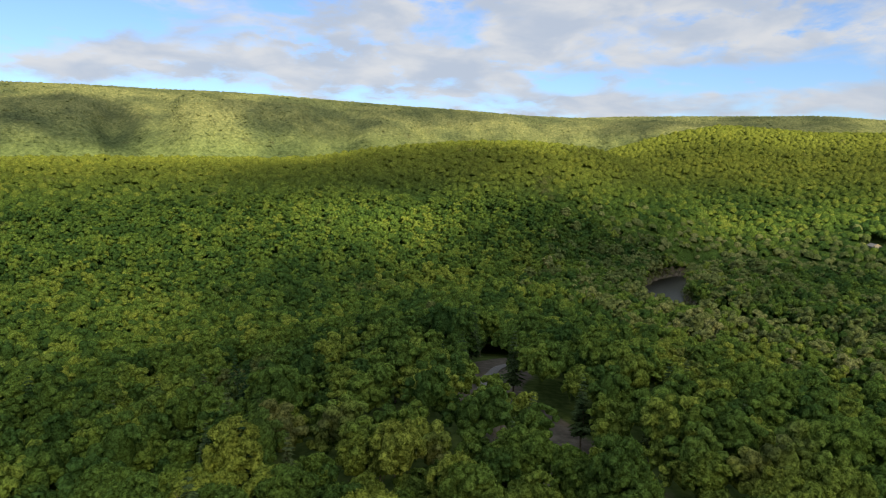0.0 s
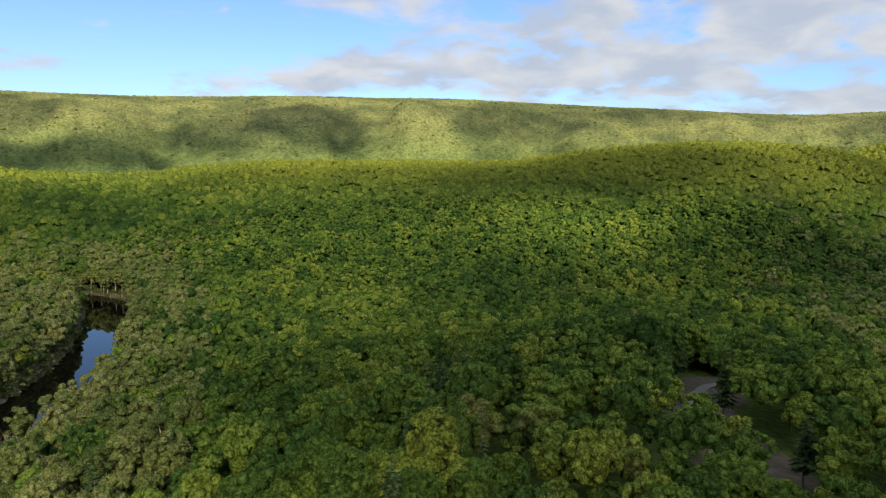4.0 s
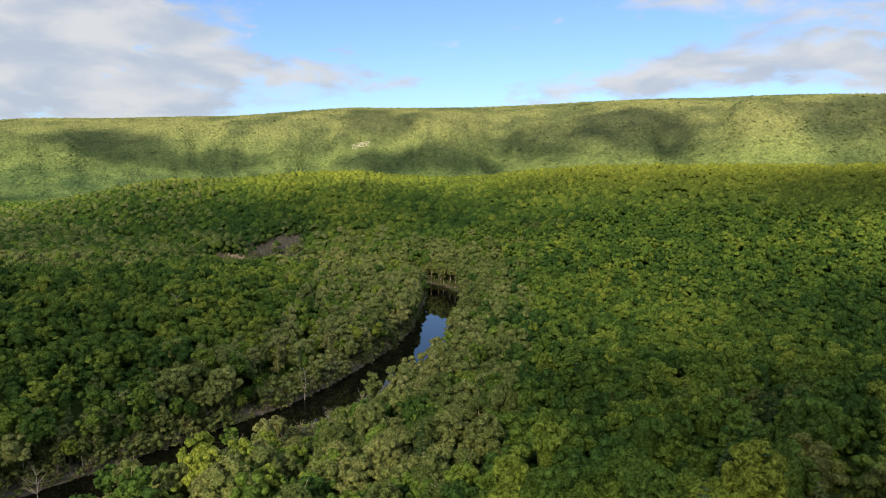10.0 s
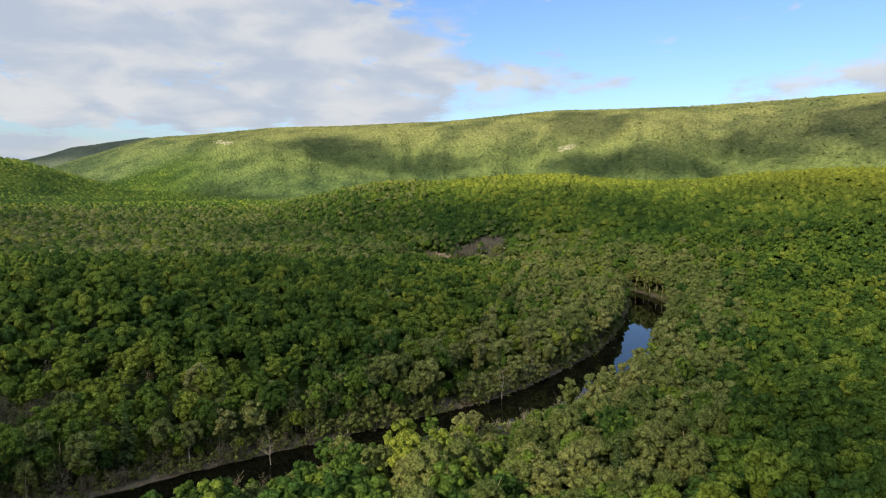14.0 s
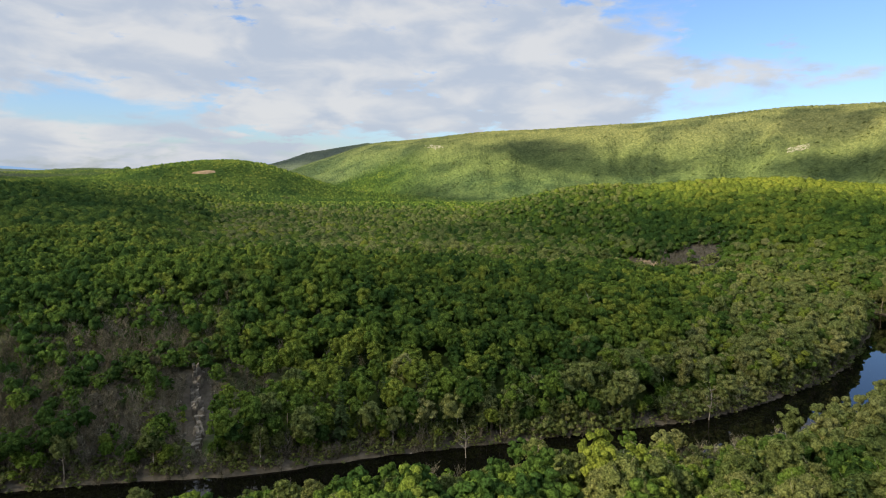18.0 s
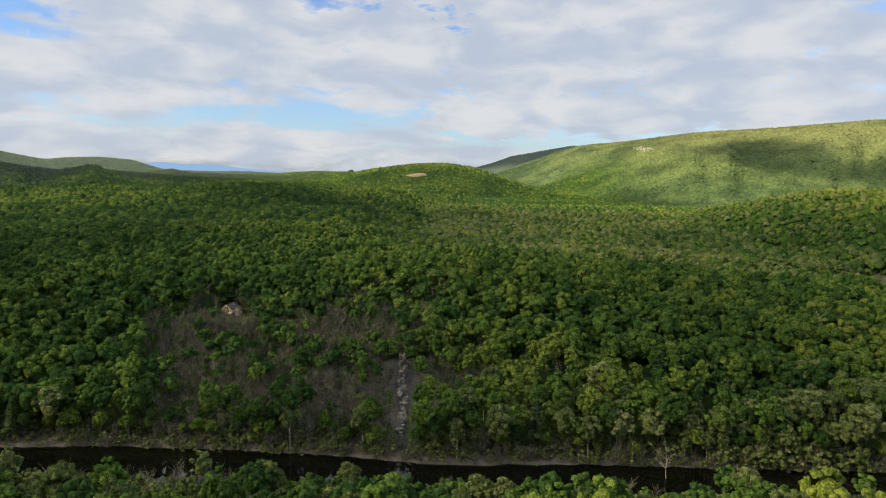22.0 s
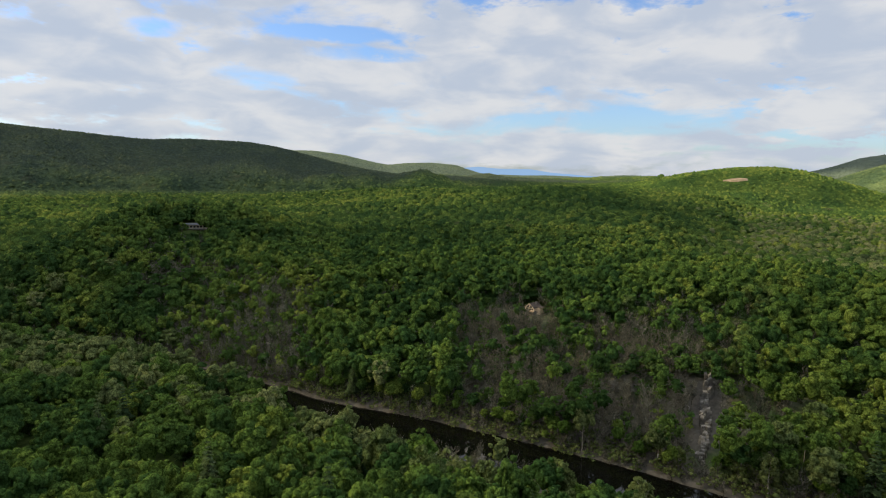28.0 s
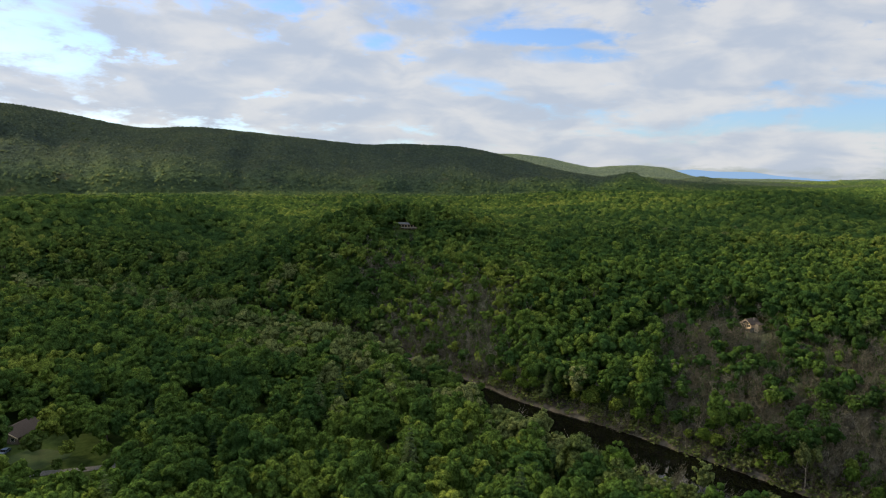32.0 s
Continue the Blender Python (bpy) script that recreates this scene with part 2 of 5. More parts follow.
def curve(az, table):
    """Smooth interpolation in a short table of (azimuth, value)."""
    a, v = np.array(table, float).T
    fine = np.linspace(a[0], a[-1], 400)
    raw = np.interp(fine, a, v)
    k = np.hanning(13)
    padded = np.concatenate([np.full(6, raw[0]), raw, np.full(6, raw[-1])])
    return np.interp(az, fine, np.convolve(padded, k / k.sum(), "valid"))


CANOPY = 15.0


def crest(az, dist, table):
    """The ground under a crest whose tree tops stand at these angles over the eye's level."""
    return EYE_Z + dist * np.tan(np.radians(curve(az, table))) - CANOPY


def flank(d, foot, top, back, shape=1.0):
    """0 at the foot, 1 on the crest, 0 again behind."""
    up = np.clip((d - foot) / (top - foot), 0, 1) ** shape
    down = np.clip((d - top) / back, 0, 1)
    return np.where(d < top, np.sin(up * np.pi / 2) ** 1.35, np.cos(down * np.pi / 2) ** 2)


HILL_CREST = [(-26, -7), (-20.8, -1.5), (-18.9, -0.3), (-15.7, 1.05), (-13.3, 1.9), (-7.7, 2.45), (-4.6, 2.55), (0.1, 2.4), (4.3, 1.9), (7.8, 1.4),
              (11.1, 0.97), (15.3, 0.8), (22.3, 0.72), (28.6, 0.65), (33.8, 0.45), (38.5, 0.2), (41.2, -0.3), (45.5, -0.62), (49, -0.5), (54.2, -0.15),
              (58.8, -0.37), (63.5, -0.78), (69.9, -1.25), (73.4, -1.9), (75.8, -2.55), (77.9, -3.05), (82, -4.5), (88, -7)]
KNOLL_CREST = [(-60, 0.5), (-45, 1.8), (-34, 2.94), (-29.8, 3.02), (-27.1, 3.3), (-23, 3.7), (-20.5, 3.35), (-17.4, 2.68), (-14.5, 1.85), (-10, 0.3), (-4, -3)]
RIDGE_CREST = [(-75, 2.5), (-50, 3.2), (-34, 3.75), (-30.8, 4.2), (-27, 4.28), (-19.6, 4.45), (-15, 4.46), (-11.8, 4.36), (-7, 4.6), (-0.6, 5.1), (7.3, 5.5),
               (13.7, 5.88), (19.4, 6.03), (24.7, 5.97), (28.5, 5.95), (34.5, 5.77), (40, 5.5), (45.5, 5.28), (53.7, 5.2), (56.4, 4.98), (60, 4.6),
               (63.5, 4.22), (66, 4.1), (73.1, 3.62), (78, 3.44), (82, 2.93), (84.1, 2.64), (88.2, 2.3), (90.5, 1.4), (92.7, 0.72), (95.2, -0.2), (96.4, -0.8), (104, -2.5)]
BACK_CREST = [(78, 0.8), (84, 2.0), (88.3, 2.33), (90.1, 2.02), (92, 1.66), (93.5, 1.4), (95.2, 0.77), (96.4, 0.44), (99, -0.2), (103, -0.8)]
SPUR_CREST = [(98, -7), (101.7, -5.2), (103.2, -4.6), (104.3, -3.85), (107, -2.7), (109.3, -1.8), (113, -1.15), (118, -1.1), (123, -1.6), (130, -2.3), (140, -3.2), (150, -4)]
DARK_CREST = [(120, -1.5), (126, -0.7), (130.9, -0.07), (133.3, 0.25), (135.8, 0.82), (138.7, 1.55), (140.7, 2.05), (143.2, 2.36), (145.2, 2.38), (148.2, 2.48),
              (150.1, 2.28), (152.6, 2.46), (155, 2.7), (157.8, 2.92), (160.6, 3.17), (163.2, 3.37), (165.8, 3.46), (167.5, 3.2), (168.8, 3.14), (170.7, 3.46),
              (172.7, 3.85), (174.5, 4.18), (176.3, 4.45), (178, 4.58), (182, 4.8), (195, 5.2), (230, 4.5), (270, 3.0), (285, 2.5)]
PALE_CREST = [(112, -1.0), (120, -0.4), (122.8, -0.1), (124.1, 0.3), (125, 0.62), (127.3, 0.8), (129.6, 0.72), (131, 0.55), (132.9, 0.92), (134.8, 1.36), (137.3, 1.68),
              (140.7, 1.7), (144, 1.4), (150, 1.2), (160, 0)]
BLUFF_FOOT = [(40, 420), (46, 520), (50, 380), (54, 312), (61, 253), (71, 227), (78, 215), (86, 208), (100, 205), (108, 210), (114, 217),
              (125, 235), (133, 256), (141, 277), (145, 305), (154, 367), (161, 436), (167, 475), (179, 574), (190, 640)]
BLUFF_TOP = [(44, 3), (52, 5), (58, 8), (65, 15), (75, 20), (90, 27), (100, 29.5), (104, 29), (112, 27), (118, 26.5), (130, 29), (136, 30), (170, 28), (200, 26)]


def bend(points):
    """A smooth line on the plan through points of azimuth and distance."""
    p = np.array([heading(a) * d for a, d in points])
    out = []
    for i in range(len(p) - 1):
        p0, p1, p2, p3 = p[max(i - 1, 0)], p[i], p[i + 1], p[min(i + 2, len(p) - 1)]
        for s in np.linspace(0, 1, 10, endpoint=False):
            out.append(0.5 * (2 * p1 + (p2 - p0) * s + (2 * p0 - 5 * p1 + 4 * p2 - p3) * s * s + (3 * p1 - p0 - 3 * p2 + p3) * s ** 3))
    return np.array(out + [p[-1]])


RIVER = bend([(72, 830), (67, 720), (60, 645), (52, 560), (46.4, 500), (45.9, 430), (46.8, 360), (50.2, 303), (56.2, 254), (64, 226), (76, 203), (86, 193),
              (100, 187), (110, 195), (120, 208), (130, 229), (138, 250), (146, 292), (156, 365), (164, 430), (176, 545), (190, 640)])
CREEK = bend([(-62, 700), (-45, 655), (-32, 650), (-24, 632), (-20.3, 590), (-19.2, 525), (-20, 450), (-26, 400), (-36, 372), (-55, 360), (-80, 380)])
LANE = bend([(-60, 40), (-24, 88), (-13.3, 119), (-9.3, 141), (-6.2, 157), (-4.4, 172), (-3.7, 188), (-4.6, 208), (-5.8, 232), (-10, 270), (-18, 320)])
RIVER_HALF, CREEK_HALF, LANE_HALF = 12.8, 14.0, 1.6


def from_line(x, y, line):
    """Distance on the plan from a bent line."""
    x, y = np.asarray(x, float), np.asarray(y, float)
    best = np.full(x.shape, 1e9)
    near = (x > line[:, 0].min() - 150) & (x < line[:, 0].max() + 150) & (y > line[:, 1].min() - 150) & (y < line[:, 1].max() + 150)
    px, py, low = x[near], y[near], np.full(near.sum(), 1e9)
    for (ax, ay), (bx, by) in zip(line[:-1], line[1:]):
        ux, uy = bx - ax, by - ay
        s = np.clip(((px - ax) * ux + (py - ay) * uy) / (ux * ux + uy * uy), 0, 1)
        low = np.minimum(low, (px - ax - s * ux) ** 2 + (py - ay - s * uy) ** 2)
    best[near] = np.sqrt(low)
    return best


def height(x, y):
    x, y = np.asarray(x, float), np.asarray(y, float)
    az = np.degrees(np.arctan2(-x, y))
    az = np.where(az < -85, az + 360, az)
    d = np.hypot(x, y)
    wobble = fractal(x, y, 160, 5)
    z = 3.0 + 1.2 * fractal(x, y, 70, 3) + step(d, 700, 1600) * (10 + 8 * fractal(x, y, 420, 8))
    # wooded spur below the drone
    r = np.hypot(x / np.where(x < 0, 160, 152), (y - 70) / 262) + 0.06 * wobble
    side = step(-x, 0, 70)
    fall = (1 - side) * step(r, 0.28, 1.15) + side * np.clip((r - 0.12) / 0.98, 0, 1)
    z = np.maximum(z, 3 + 31 * (1 - fall) + 1.5 * wobble)
    # far bank: bluff over the river, then a plateau that climbs slowly
    foot, top = curve(az, BLUFF_FOOT), curve(az, BLUFF_TOP)
    rise = step(d, foot, foot + 90 + 36 * step(az, 80, 96) * (1 - step(az, 124, 138)))
    plateau = top + 5 * wobble * step(d, foot + 40, foot + 160)
    lower = step(d, 400, 560) * (1 - step(az + 4 * wobble + step(d, 900, 1900) * 8, 99, 108))
    plateau = plateau * (1 - lower) + 5 * lower
    plateau = plateau + (1 - lower) * (step(d, 340, 1000) * 17 * (1 - step(az, 126, 140)) + step(d, 700, 3400) * (14 + 14 * step(az, 126, 140)) + 13 * step(d, 550, 1000) * fractal(x, y, 300, 12) + 16 * step(d, 1300, 2200) * fractal(x, y, 560, 14, 3))
    inside = step(az, 44, 52) * (1 - step(az, 190, 205))
    z = np.where(inside * rise > 0, z * (1 - inside * rise) + np.maximum(plateau, z) * inside * rise, z)
    # hill with the house on its shoulder
    hx, hy = heading(149) * 520
    u = (x - hx) * heading(149)[0] + (y - hy) * heading(149)[1]
    v = (x - hx) * heading(239)[0] + (y - hy) * heading(239)[1]
    knob = 52 * np.exp(-np.where(u < 0, (u / 118) ** 2, (u / 150) ** 2)) * np.exp(-np.where(v < 0, (v / 150) ** 2, (v / 100) ** 2))
    z = np.where(d > foot, np.maximum(z, 3 + knob * step(d, foot, foot + 60)), z)
    left = curve(az, [(150, 0), (158, 20), (166, 48), (175, 52), (190, 40), (215, 20)])
    z = np.maximum(z, left * flank(d, 570, 705, 950))
    # the gully between the two
    gully = np.exp(-((az - 163.5) / 3.6) ** 2) * step(d, 380, 430) * (1 - step(d, 560, 760))
    z = z * (1 - 0.75 * gully) + 3 * gully * 0.75
    hollow = np.exp(-((az - 159) / 6.5) ** 2) * step(d, 515, 575) * (1 - step(d, 600, 700))
    z = z * (1 - 0.65 * hollow) + 6 * 0.65 * hollow
    # hill across the creek
    creases = 1 + 0.07 * wobble
    top_d = curve(az, [(-30, 760), (-10, 880), (15, 920), (46, 930), (58, 950), (68, 980), (88, 1100)])
    foot_d = curve(az, [(-30, 640), (-14, 545), (-5, 430), (30, 400), (40, 470), (46, 535), (55, 640), (64, 700), (75, 860), (88, 960)])
    up = crest(az, top_d, HILL_CREST)
    z = np.maximum(z, 2 + np.maximum(up - 2, 0) * flank(d, foot_d, top_d, 520, creases))
    shoulder = np.exp(-((az - 14) / 9) ** 2 - ((d - 560) / 90) ** 2) * 9 - np.exp(-((az - 1) / 5) ** 2 - ((d - 620) / 120) ** 2) * 9
    z = z + shoulder
    z = z + step(d, 450, 600) * (1 - step(d, 1300, 1600)) * step(z, 12, 40) * 5.5 * fractal(x, y, 120, 91, 3)
    # knoll to the right of it, and the long ridge behind both
    z = np.maximum(z, 2 + (crest(az, 1250, KNOLL_CREST) - 2) * flank(d, 640, 1250, 500, creases) * step(az, -80, -60))
    far = curve(az, [(-70, 3100), (-20, 2950), (0, 2650), (60, 2600), (80, 2900), (104, 3900)])
    base = curve(az, [(-70, 1800), (0, 1600), (60, 1550), (80, 1700), (104, 2200)])
    s = flank(d, base, far, 1500, 1.0 + 0.22 * fractal(az * 26, d * 0.12, 120, 31, 3))
    folds = fractal(az * 36, d * 0.16, 190, 21, 4) * 215 * s * (1 - s) * 2.2 * (1 - step(s, 0.62, 0.95)) * (1 - 0.6 * step(az, 66, 74))
    z = np.maximum(z, 18 * step(s, 0, 0.12) + (crest(az, far, RIDGE_CREST) - 18) * s + folds)
    s = flank(d, 3700, 4300, 600) * step(az, 74, 82) * (1 - step(az, 99, 104))
    z = np.maximum(z, 30 * step(s, 0, 0.12) + (crest(az, 4300, BACK_CREST) - 30) * s)
    # wooded spur of the plateau that ends over the valley floor, and two knobs far behind it
    z = np.maximum(z, (crest(az, 1000, SPUR_CREST)) * flank(d, 600, 1000, 520, 1.0 + 0.12 * wobble) * step(az, 98, 102) * (1 - step(az, 136, 150)))
    for knob_az, knob_el, half in ((105.9, 0.2, 1.1), (107.6, 0.12, 0.9)):
        z = np.maximum(z, (crest(az, 2700, [(90, knob_el), (120, knob_el)])) * np.exp(-((az - knob_az) / half) ** 2 - ((d - 2700) / 120) ** 2))
    # cone-shaped hill down the valley
    cx, cy = heading(100) * 1950
    a = np.hypot((x - cx) * heading(100)[0] + (y - cy) * heading(100)[1], 0) / 300
    b = (x - cx) * heading(190)[0] + (y - cy) * heading(190)[1]
    cone = np.exp(-a ** 2) * np.exp(-np.abs(np.where(b < 0, b / 290, b / 420)) ** 2.1)
    z = np.maximum(z, (EYE_Z + 1950 * math.tan(radians(0.85)) - CANOPY) * cone + 5 * cone * wobble)
    # dark ridge over the plateau, and a paler one farther off
    s = flank(d, 1450, 2500, 1400, 1.0 + 0.2 * fractal(az * 26, d * 0.12, 130, 44, 3)) * step(az, 118, 126)
    folds = fractal(az * 30, d * 0.25, 180, 51, 4) * 170 * s * (1 - s) * 2 * (1 - step(s, 0.62, 0.95))
    z = np.maximum(z, 40 * step(s, 0, 0.12) + (crest(az, 2500, DARK_CREST) - 40) * s + folds)
    pale = crest(az, 4200, PALE_CREST)
    s = flank(d, 3300, 4200, 700) * step(az, 110, 120)
    z = np.maximum(z, 50 * step(s, 0, 0.12) + (pale - 50) * s)
    # channels and the lane's bed
    for line, half, depth in ((RIVER, RIVER_HALF, -2.5), (CREEK, CREEK_HALF, -2.5)):
        off = from_line(x, y, line) + 1.5 * fractal(x, y, 22, 61, 2)
        z = np.minimum(z, np.maximum(0.55 + 0.24 * (off - half), 0.3) + 400 * step(off, half + 9, half + 40))
        k = step(off, half - 1.5, half + 1.6)
        z = np.where(off < half + 1.6, depth * (1 - k) + np.minimum(z, 14) * k, z)
    return z


def plan(az, d):
    x, y = heading(az) * d
    return float(x), float(y), float(height(np.array([x]), np.array([y]))[0])

# ---- mesh helpers ----


def mesh_of(name, verts, faces, mats, face_mat=None, tint=None, flat=True):
    """A mesh from arrays of corners and triangles."""
    me = bpy.data.meshes.new(name)
    n, k = len(verts), len(faces)
    me.vertices.add(n)
    me.vertices.foreach_set("co", np.asarray(verts, np.float32).ravel())
    me.loops.add(k * 3)
    me.polygons.add(k)
    me.polygons.foreach_set("loop_start", np.arange(0, k * 3, 3, dtype=np.int32))
    me.loops.foreach_set("vertex_index", np.asarray(faces, np.int32).ravel())
    me.polygons.foreach_set("use_smooth", np.full(k, not flat))
    for m in mats:
        me.materials.append(m)
    if face_mat is not None:
        me.polygons.foreach_set("material_index", np.asarray(face_mat, np.int32))
    if tint is not None:
        me.attributes.new("tint", "FLOAT", "POINT").data.foreach_set("value", np.asarray(tint, np.float32))
    me.update(calc_edges=True)
    me.validate()
    return me


def bm_mesh(name, bm, *mats):
    me = bpy.data.meshes.new(name)
    bm.to_mesh(me)
    bm.free()
    for m in mats:
        me.materials.append(m)
    return me


def part(name, bm, mat, parent, label=""):
    ob = new(name, bm_mesh(name, bm, mat))
    ob.parent = parent
    return tagged(ob, label)


def zones(x, y):
    """Shares of floodplain and of bare bluff at each place."""
    az = np.degrees(np.arctan2(-x, y))
    az = np.where(az < -85, az + 360, az)
    d = np.hypot(x, y)
    flood = np.clip(1.55 - from_line(x, y, RIVER) / np.where(az > 60, 38, 66), 0, 1) * step(az, 36, 44) * (1 - 0.55 * step(az, 74, 88)) * (1 - (0.55 * step(az, 63, 72) + 0.25 * step(az, 92, 104)) * (d > curve(az, BLUFF_FOOT) - 6))
    flood = flood * (1 - 0.35 * step(d, 240, 290))
    flood = np.maximum(flood, 0.75 * step(az, 36, 44) * (1 - step(az, 66, 76)) * step(d, 85, 125) * (1 - step(d, 215, 245)))
    flood = np.maximum(flood, 0.8 * step(az, 37, 41.5) * (1 - step(az, 54, 60)) * step(d, 225, 260) * (1 - step(d, 500, 560)))
    flood = np.maximum(flood, 0.62 * step(az, 84, 92) * (1 - step(az, 160, 172)) * np.clip(1.6 - from_line(x, y, RIVER) / 50, 0, 1) * (d < curve(az, BLUFF_FOOT) - 6))
    flood = np.maximum(flood, 0.5 * np.clip(1.3 - from_line(x, y, CREEK) / 80, 0, 1))
    flood = np.maximum(flood, 0.36 * step(d, 480, 560) * (1 - step(d, 1050, 1300)) * step(az, 62, 70) * (1 - step(az, 97, 105)))
    foot = curve(az, BLUFF_FOOT)
    bare = step(d, foot - 4, foot + 6) * (1 - step(d, foot + 74, foot + 124)) * (0.22 * step(az, 84, 96) + 0.70 * step(az, 100, 106)) * (1 - 0.85 * step(az, 121, 128))
    bare = np.maximum(bare, 0.6 * step(d, foot - 8, foot + 10) * (1 - step(d, foot + 70, foot + 150)) * step(az, 134, 140) * (1 - step(az, 148, 154)))
    bare = bare * (0.75 + 0.8 * fractal(x, y, 40, 77))
    scar = np.exp(-((az - 60.5) / 4.4) ** 2 - ((d - 705) / 50) ** 2)
    bare = np.maximum(bare, step(scar + 0.42 * fractal(x, y, 34, 78, 3), 0.42, 0.8) * (0.78 + 0.35 * fractal(x, y, 15, 79, 2)))
    return flood, np.clip(bare, 0, 1), foot


# ---- ground: one sheet from below the drone to the horizon ----


def build_ground():
    az = np.concatenate([np.arange(-44, 190, 0.5), np.arange(190, 316, 3.0)])
    d = np.concatenate([[0.0], np.geomspace(12, 150, 30)[:-1], np.geomspace(150, 1100, 165)[:-1], np.geomspace(1100, 4880, 80)])
    A, D = np.meshgrid(np.radians(az), d[1:], indexing="ij")
    x, y = -np.sin(A) * D, np.cos(A) * D
    z = height(x.ravel(), y.ravel())
    verts = np.concatenate([np.stack([x.ravel(), y.ravel(), z], 1), [[0, 0, height(np.array([0.1]), np.array([0.1]))[0]]]])
    na, nd = x.shape
    i, j = np.meshgrid(np.arange(na), np.arange(nd - 1), indexing="ij")
    a, b = (i * nd + j).ravel(), (((i + 1) % na) * nd + j).ravel()
    faces = np.concatenate([np.stack([a, a + 1, b + 1], 1), np.stack([a, b + 1, b], 1)])
    k = np.arange(na)
    hub = np.stack([np.full(na, len(verts) - 1), k * nd, ((k + 1) % na) * nd], 1)
    shore = np.minimum(from_line(verts[:, 0], verts[:, 1], RIVER) - RIVER_HALF, from_line(verts[:, 0], verts[:, 1], CREEK) - CREEK_HALF)
    litter = np.maximum(zones(verts[:, 0], verts[:, 1])[1], 1 - step(shore, 4, 12))
    litter = np.maximum(litter, 1 - step(from_line(verts[:, 0], verts[:, 1], LANE), 9, 14))
    ob = new("ground", mesh_of("ground", verts, np.concatenate([faces, hub]), [floor_mat], tint=litter, flat=False))
    return tagged(ob, "rolling forest floor of leaf litter and low green growth", "ground", kind="structure")


build_ground()


def skyline_grid():
    """How high the land before each place reaches, as a slope from the hovering point."""
    az, d = np.arange(-46, 192, 0.5), np.geomspace(60, 4900, 420)
    A, D = np.meshgrid(np.radians(az), d, indexing="ij")
    h = height((-np.sin(A) * D).ravel(), (np.cos(A) * D).ravel()).reshape(A.shape)
    return az, d, np.maximum.accumulate((h + 4 - EYE_Z) / D, axis=1)


LAND_AZ, LAND_D, LAND_SLOPE = skyline_grid()


def in_sight(x, y, z):
    """True where a tree's top looks over the land before it; the hidden back slopes carry none."""
    d, az = np.hypot(x, y), np.degrees(np.arctan2(-x, y))
    az = np.where(az < -85, az + 360, az)
    i = np.clip(((az - LAND_AZ[0]) / 0.5).round().astype(int), 0, len(LAND_AZ) - 1)
    j = np.clip(np.searchsorted(LAND_D, d) - 2, 0, len(LAND_D) - 1)
    return (z + 21 - EYE_Z) / d > LAND_SLOPE[i, j]


# ---- trees ----


def unit_dirs(rng, n, low=-0.35):
    """Directions scattered over a ball, with few that point down."""
    z = rng.uniform(low, 1, n)
    a = rng.uniform(0, 2 * np.pi, n)
    r = np.sqrt(1 - z * z)
    return np.stack([r * np.cos(a), r * np.sin(a), z], 1)


PHI = (1 + 5 ** 0.5) / 2
ICO_V = np.array([(s * a, t * b, 0)[k:] + (s * a, t * b, 0)[:k] for k in range(3) for s in (1, -1) for t in (1, -1) for a, b in ((1, PHI),)], float)
ICO_V /= np.linalg.norm(ICO_V[0])


def hull_faces(v):
    """The twenty faces of the ball with twelve corners: every three corners that lie an edge apart."""
    gap = np.linalg.norm(v[:, None] - v[None], axis=2)
    edge = gap[gap > 0.1].min() * 1.01
    out = []
    for a in range(12):
        for b in range(a + 1, 12):
            for c in range(b + 1, 12):
                if gap[a, b] < edge and gap[b, c] < edge and gap[a, c] < edge:
                    turn = np.dot(np.cross(v[b] - v[a], v[c] - v[a]), v[a]) > 0
                    out.append((a, b, c) if turn else (a, c, b))
    return np.array(out)


ICO_F = hull_faces(ICO_V)
DOME_V = np.array([[1, 0, 0], [0, 1, 0], [-1, 0, 0], [0, -1, 0], [0, 0, 1]], float)
DOME_F = np.array([[0, 1, 4], [1, 2, 4], [2, 3, 4], [3, 0, 4]])


def ball(rng, detail, floor=-0.45):
    """A small rounded body, open below: a four-sided dome, or a ball of 20 or 80 faces, turned at random."""
    if detail < 0:
        a, lean = rng.uniform(0, np.pi), rng.normal(0, 0.22, 2)
        turn = np.array([[math.cos(a), -math.sin(a), 0], [math.sin(a), math.cos(a), 0], [lean[0], lean[1], 1]])
        return DOME_V @ turn.T, DOME_F.copy()
    q = np.linalg.qr(rng.normal(0, 1, (3, 3)))[0]
    v, f = ICO_V @ (q * np.sign(np.linalg.det(q))), ICO_F.copy()
    for _ in range(detail):
        m = np.concatenate([v[f[:, [0, 1]]].mean(1), v[f[:, [1, 2]]].mean(1), v[f[:, [2, 0]]].mean(1)])
        n, k = len(v), len(f)
        ab, bc, ca = n + np.arange(k), n + k + np.arange(k), n + 2 * k + np.arange(k)
        v = np.concatenate([v, m])
        f = np.concatenate([np.stack([f[:, 0], ab, ca], 1), np.stack([ab, f[:, 1], bc], 1), np.stack([ca, bc, f[:, 2]], 1), np.stack([ab, bc, ca], 1)])
    v /= np.linalg.norm(v, axis=1)[:, None]
    return v, f[v[f].mean(1)[:, 2] > floor]


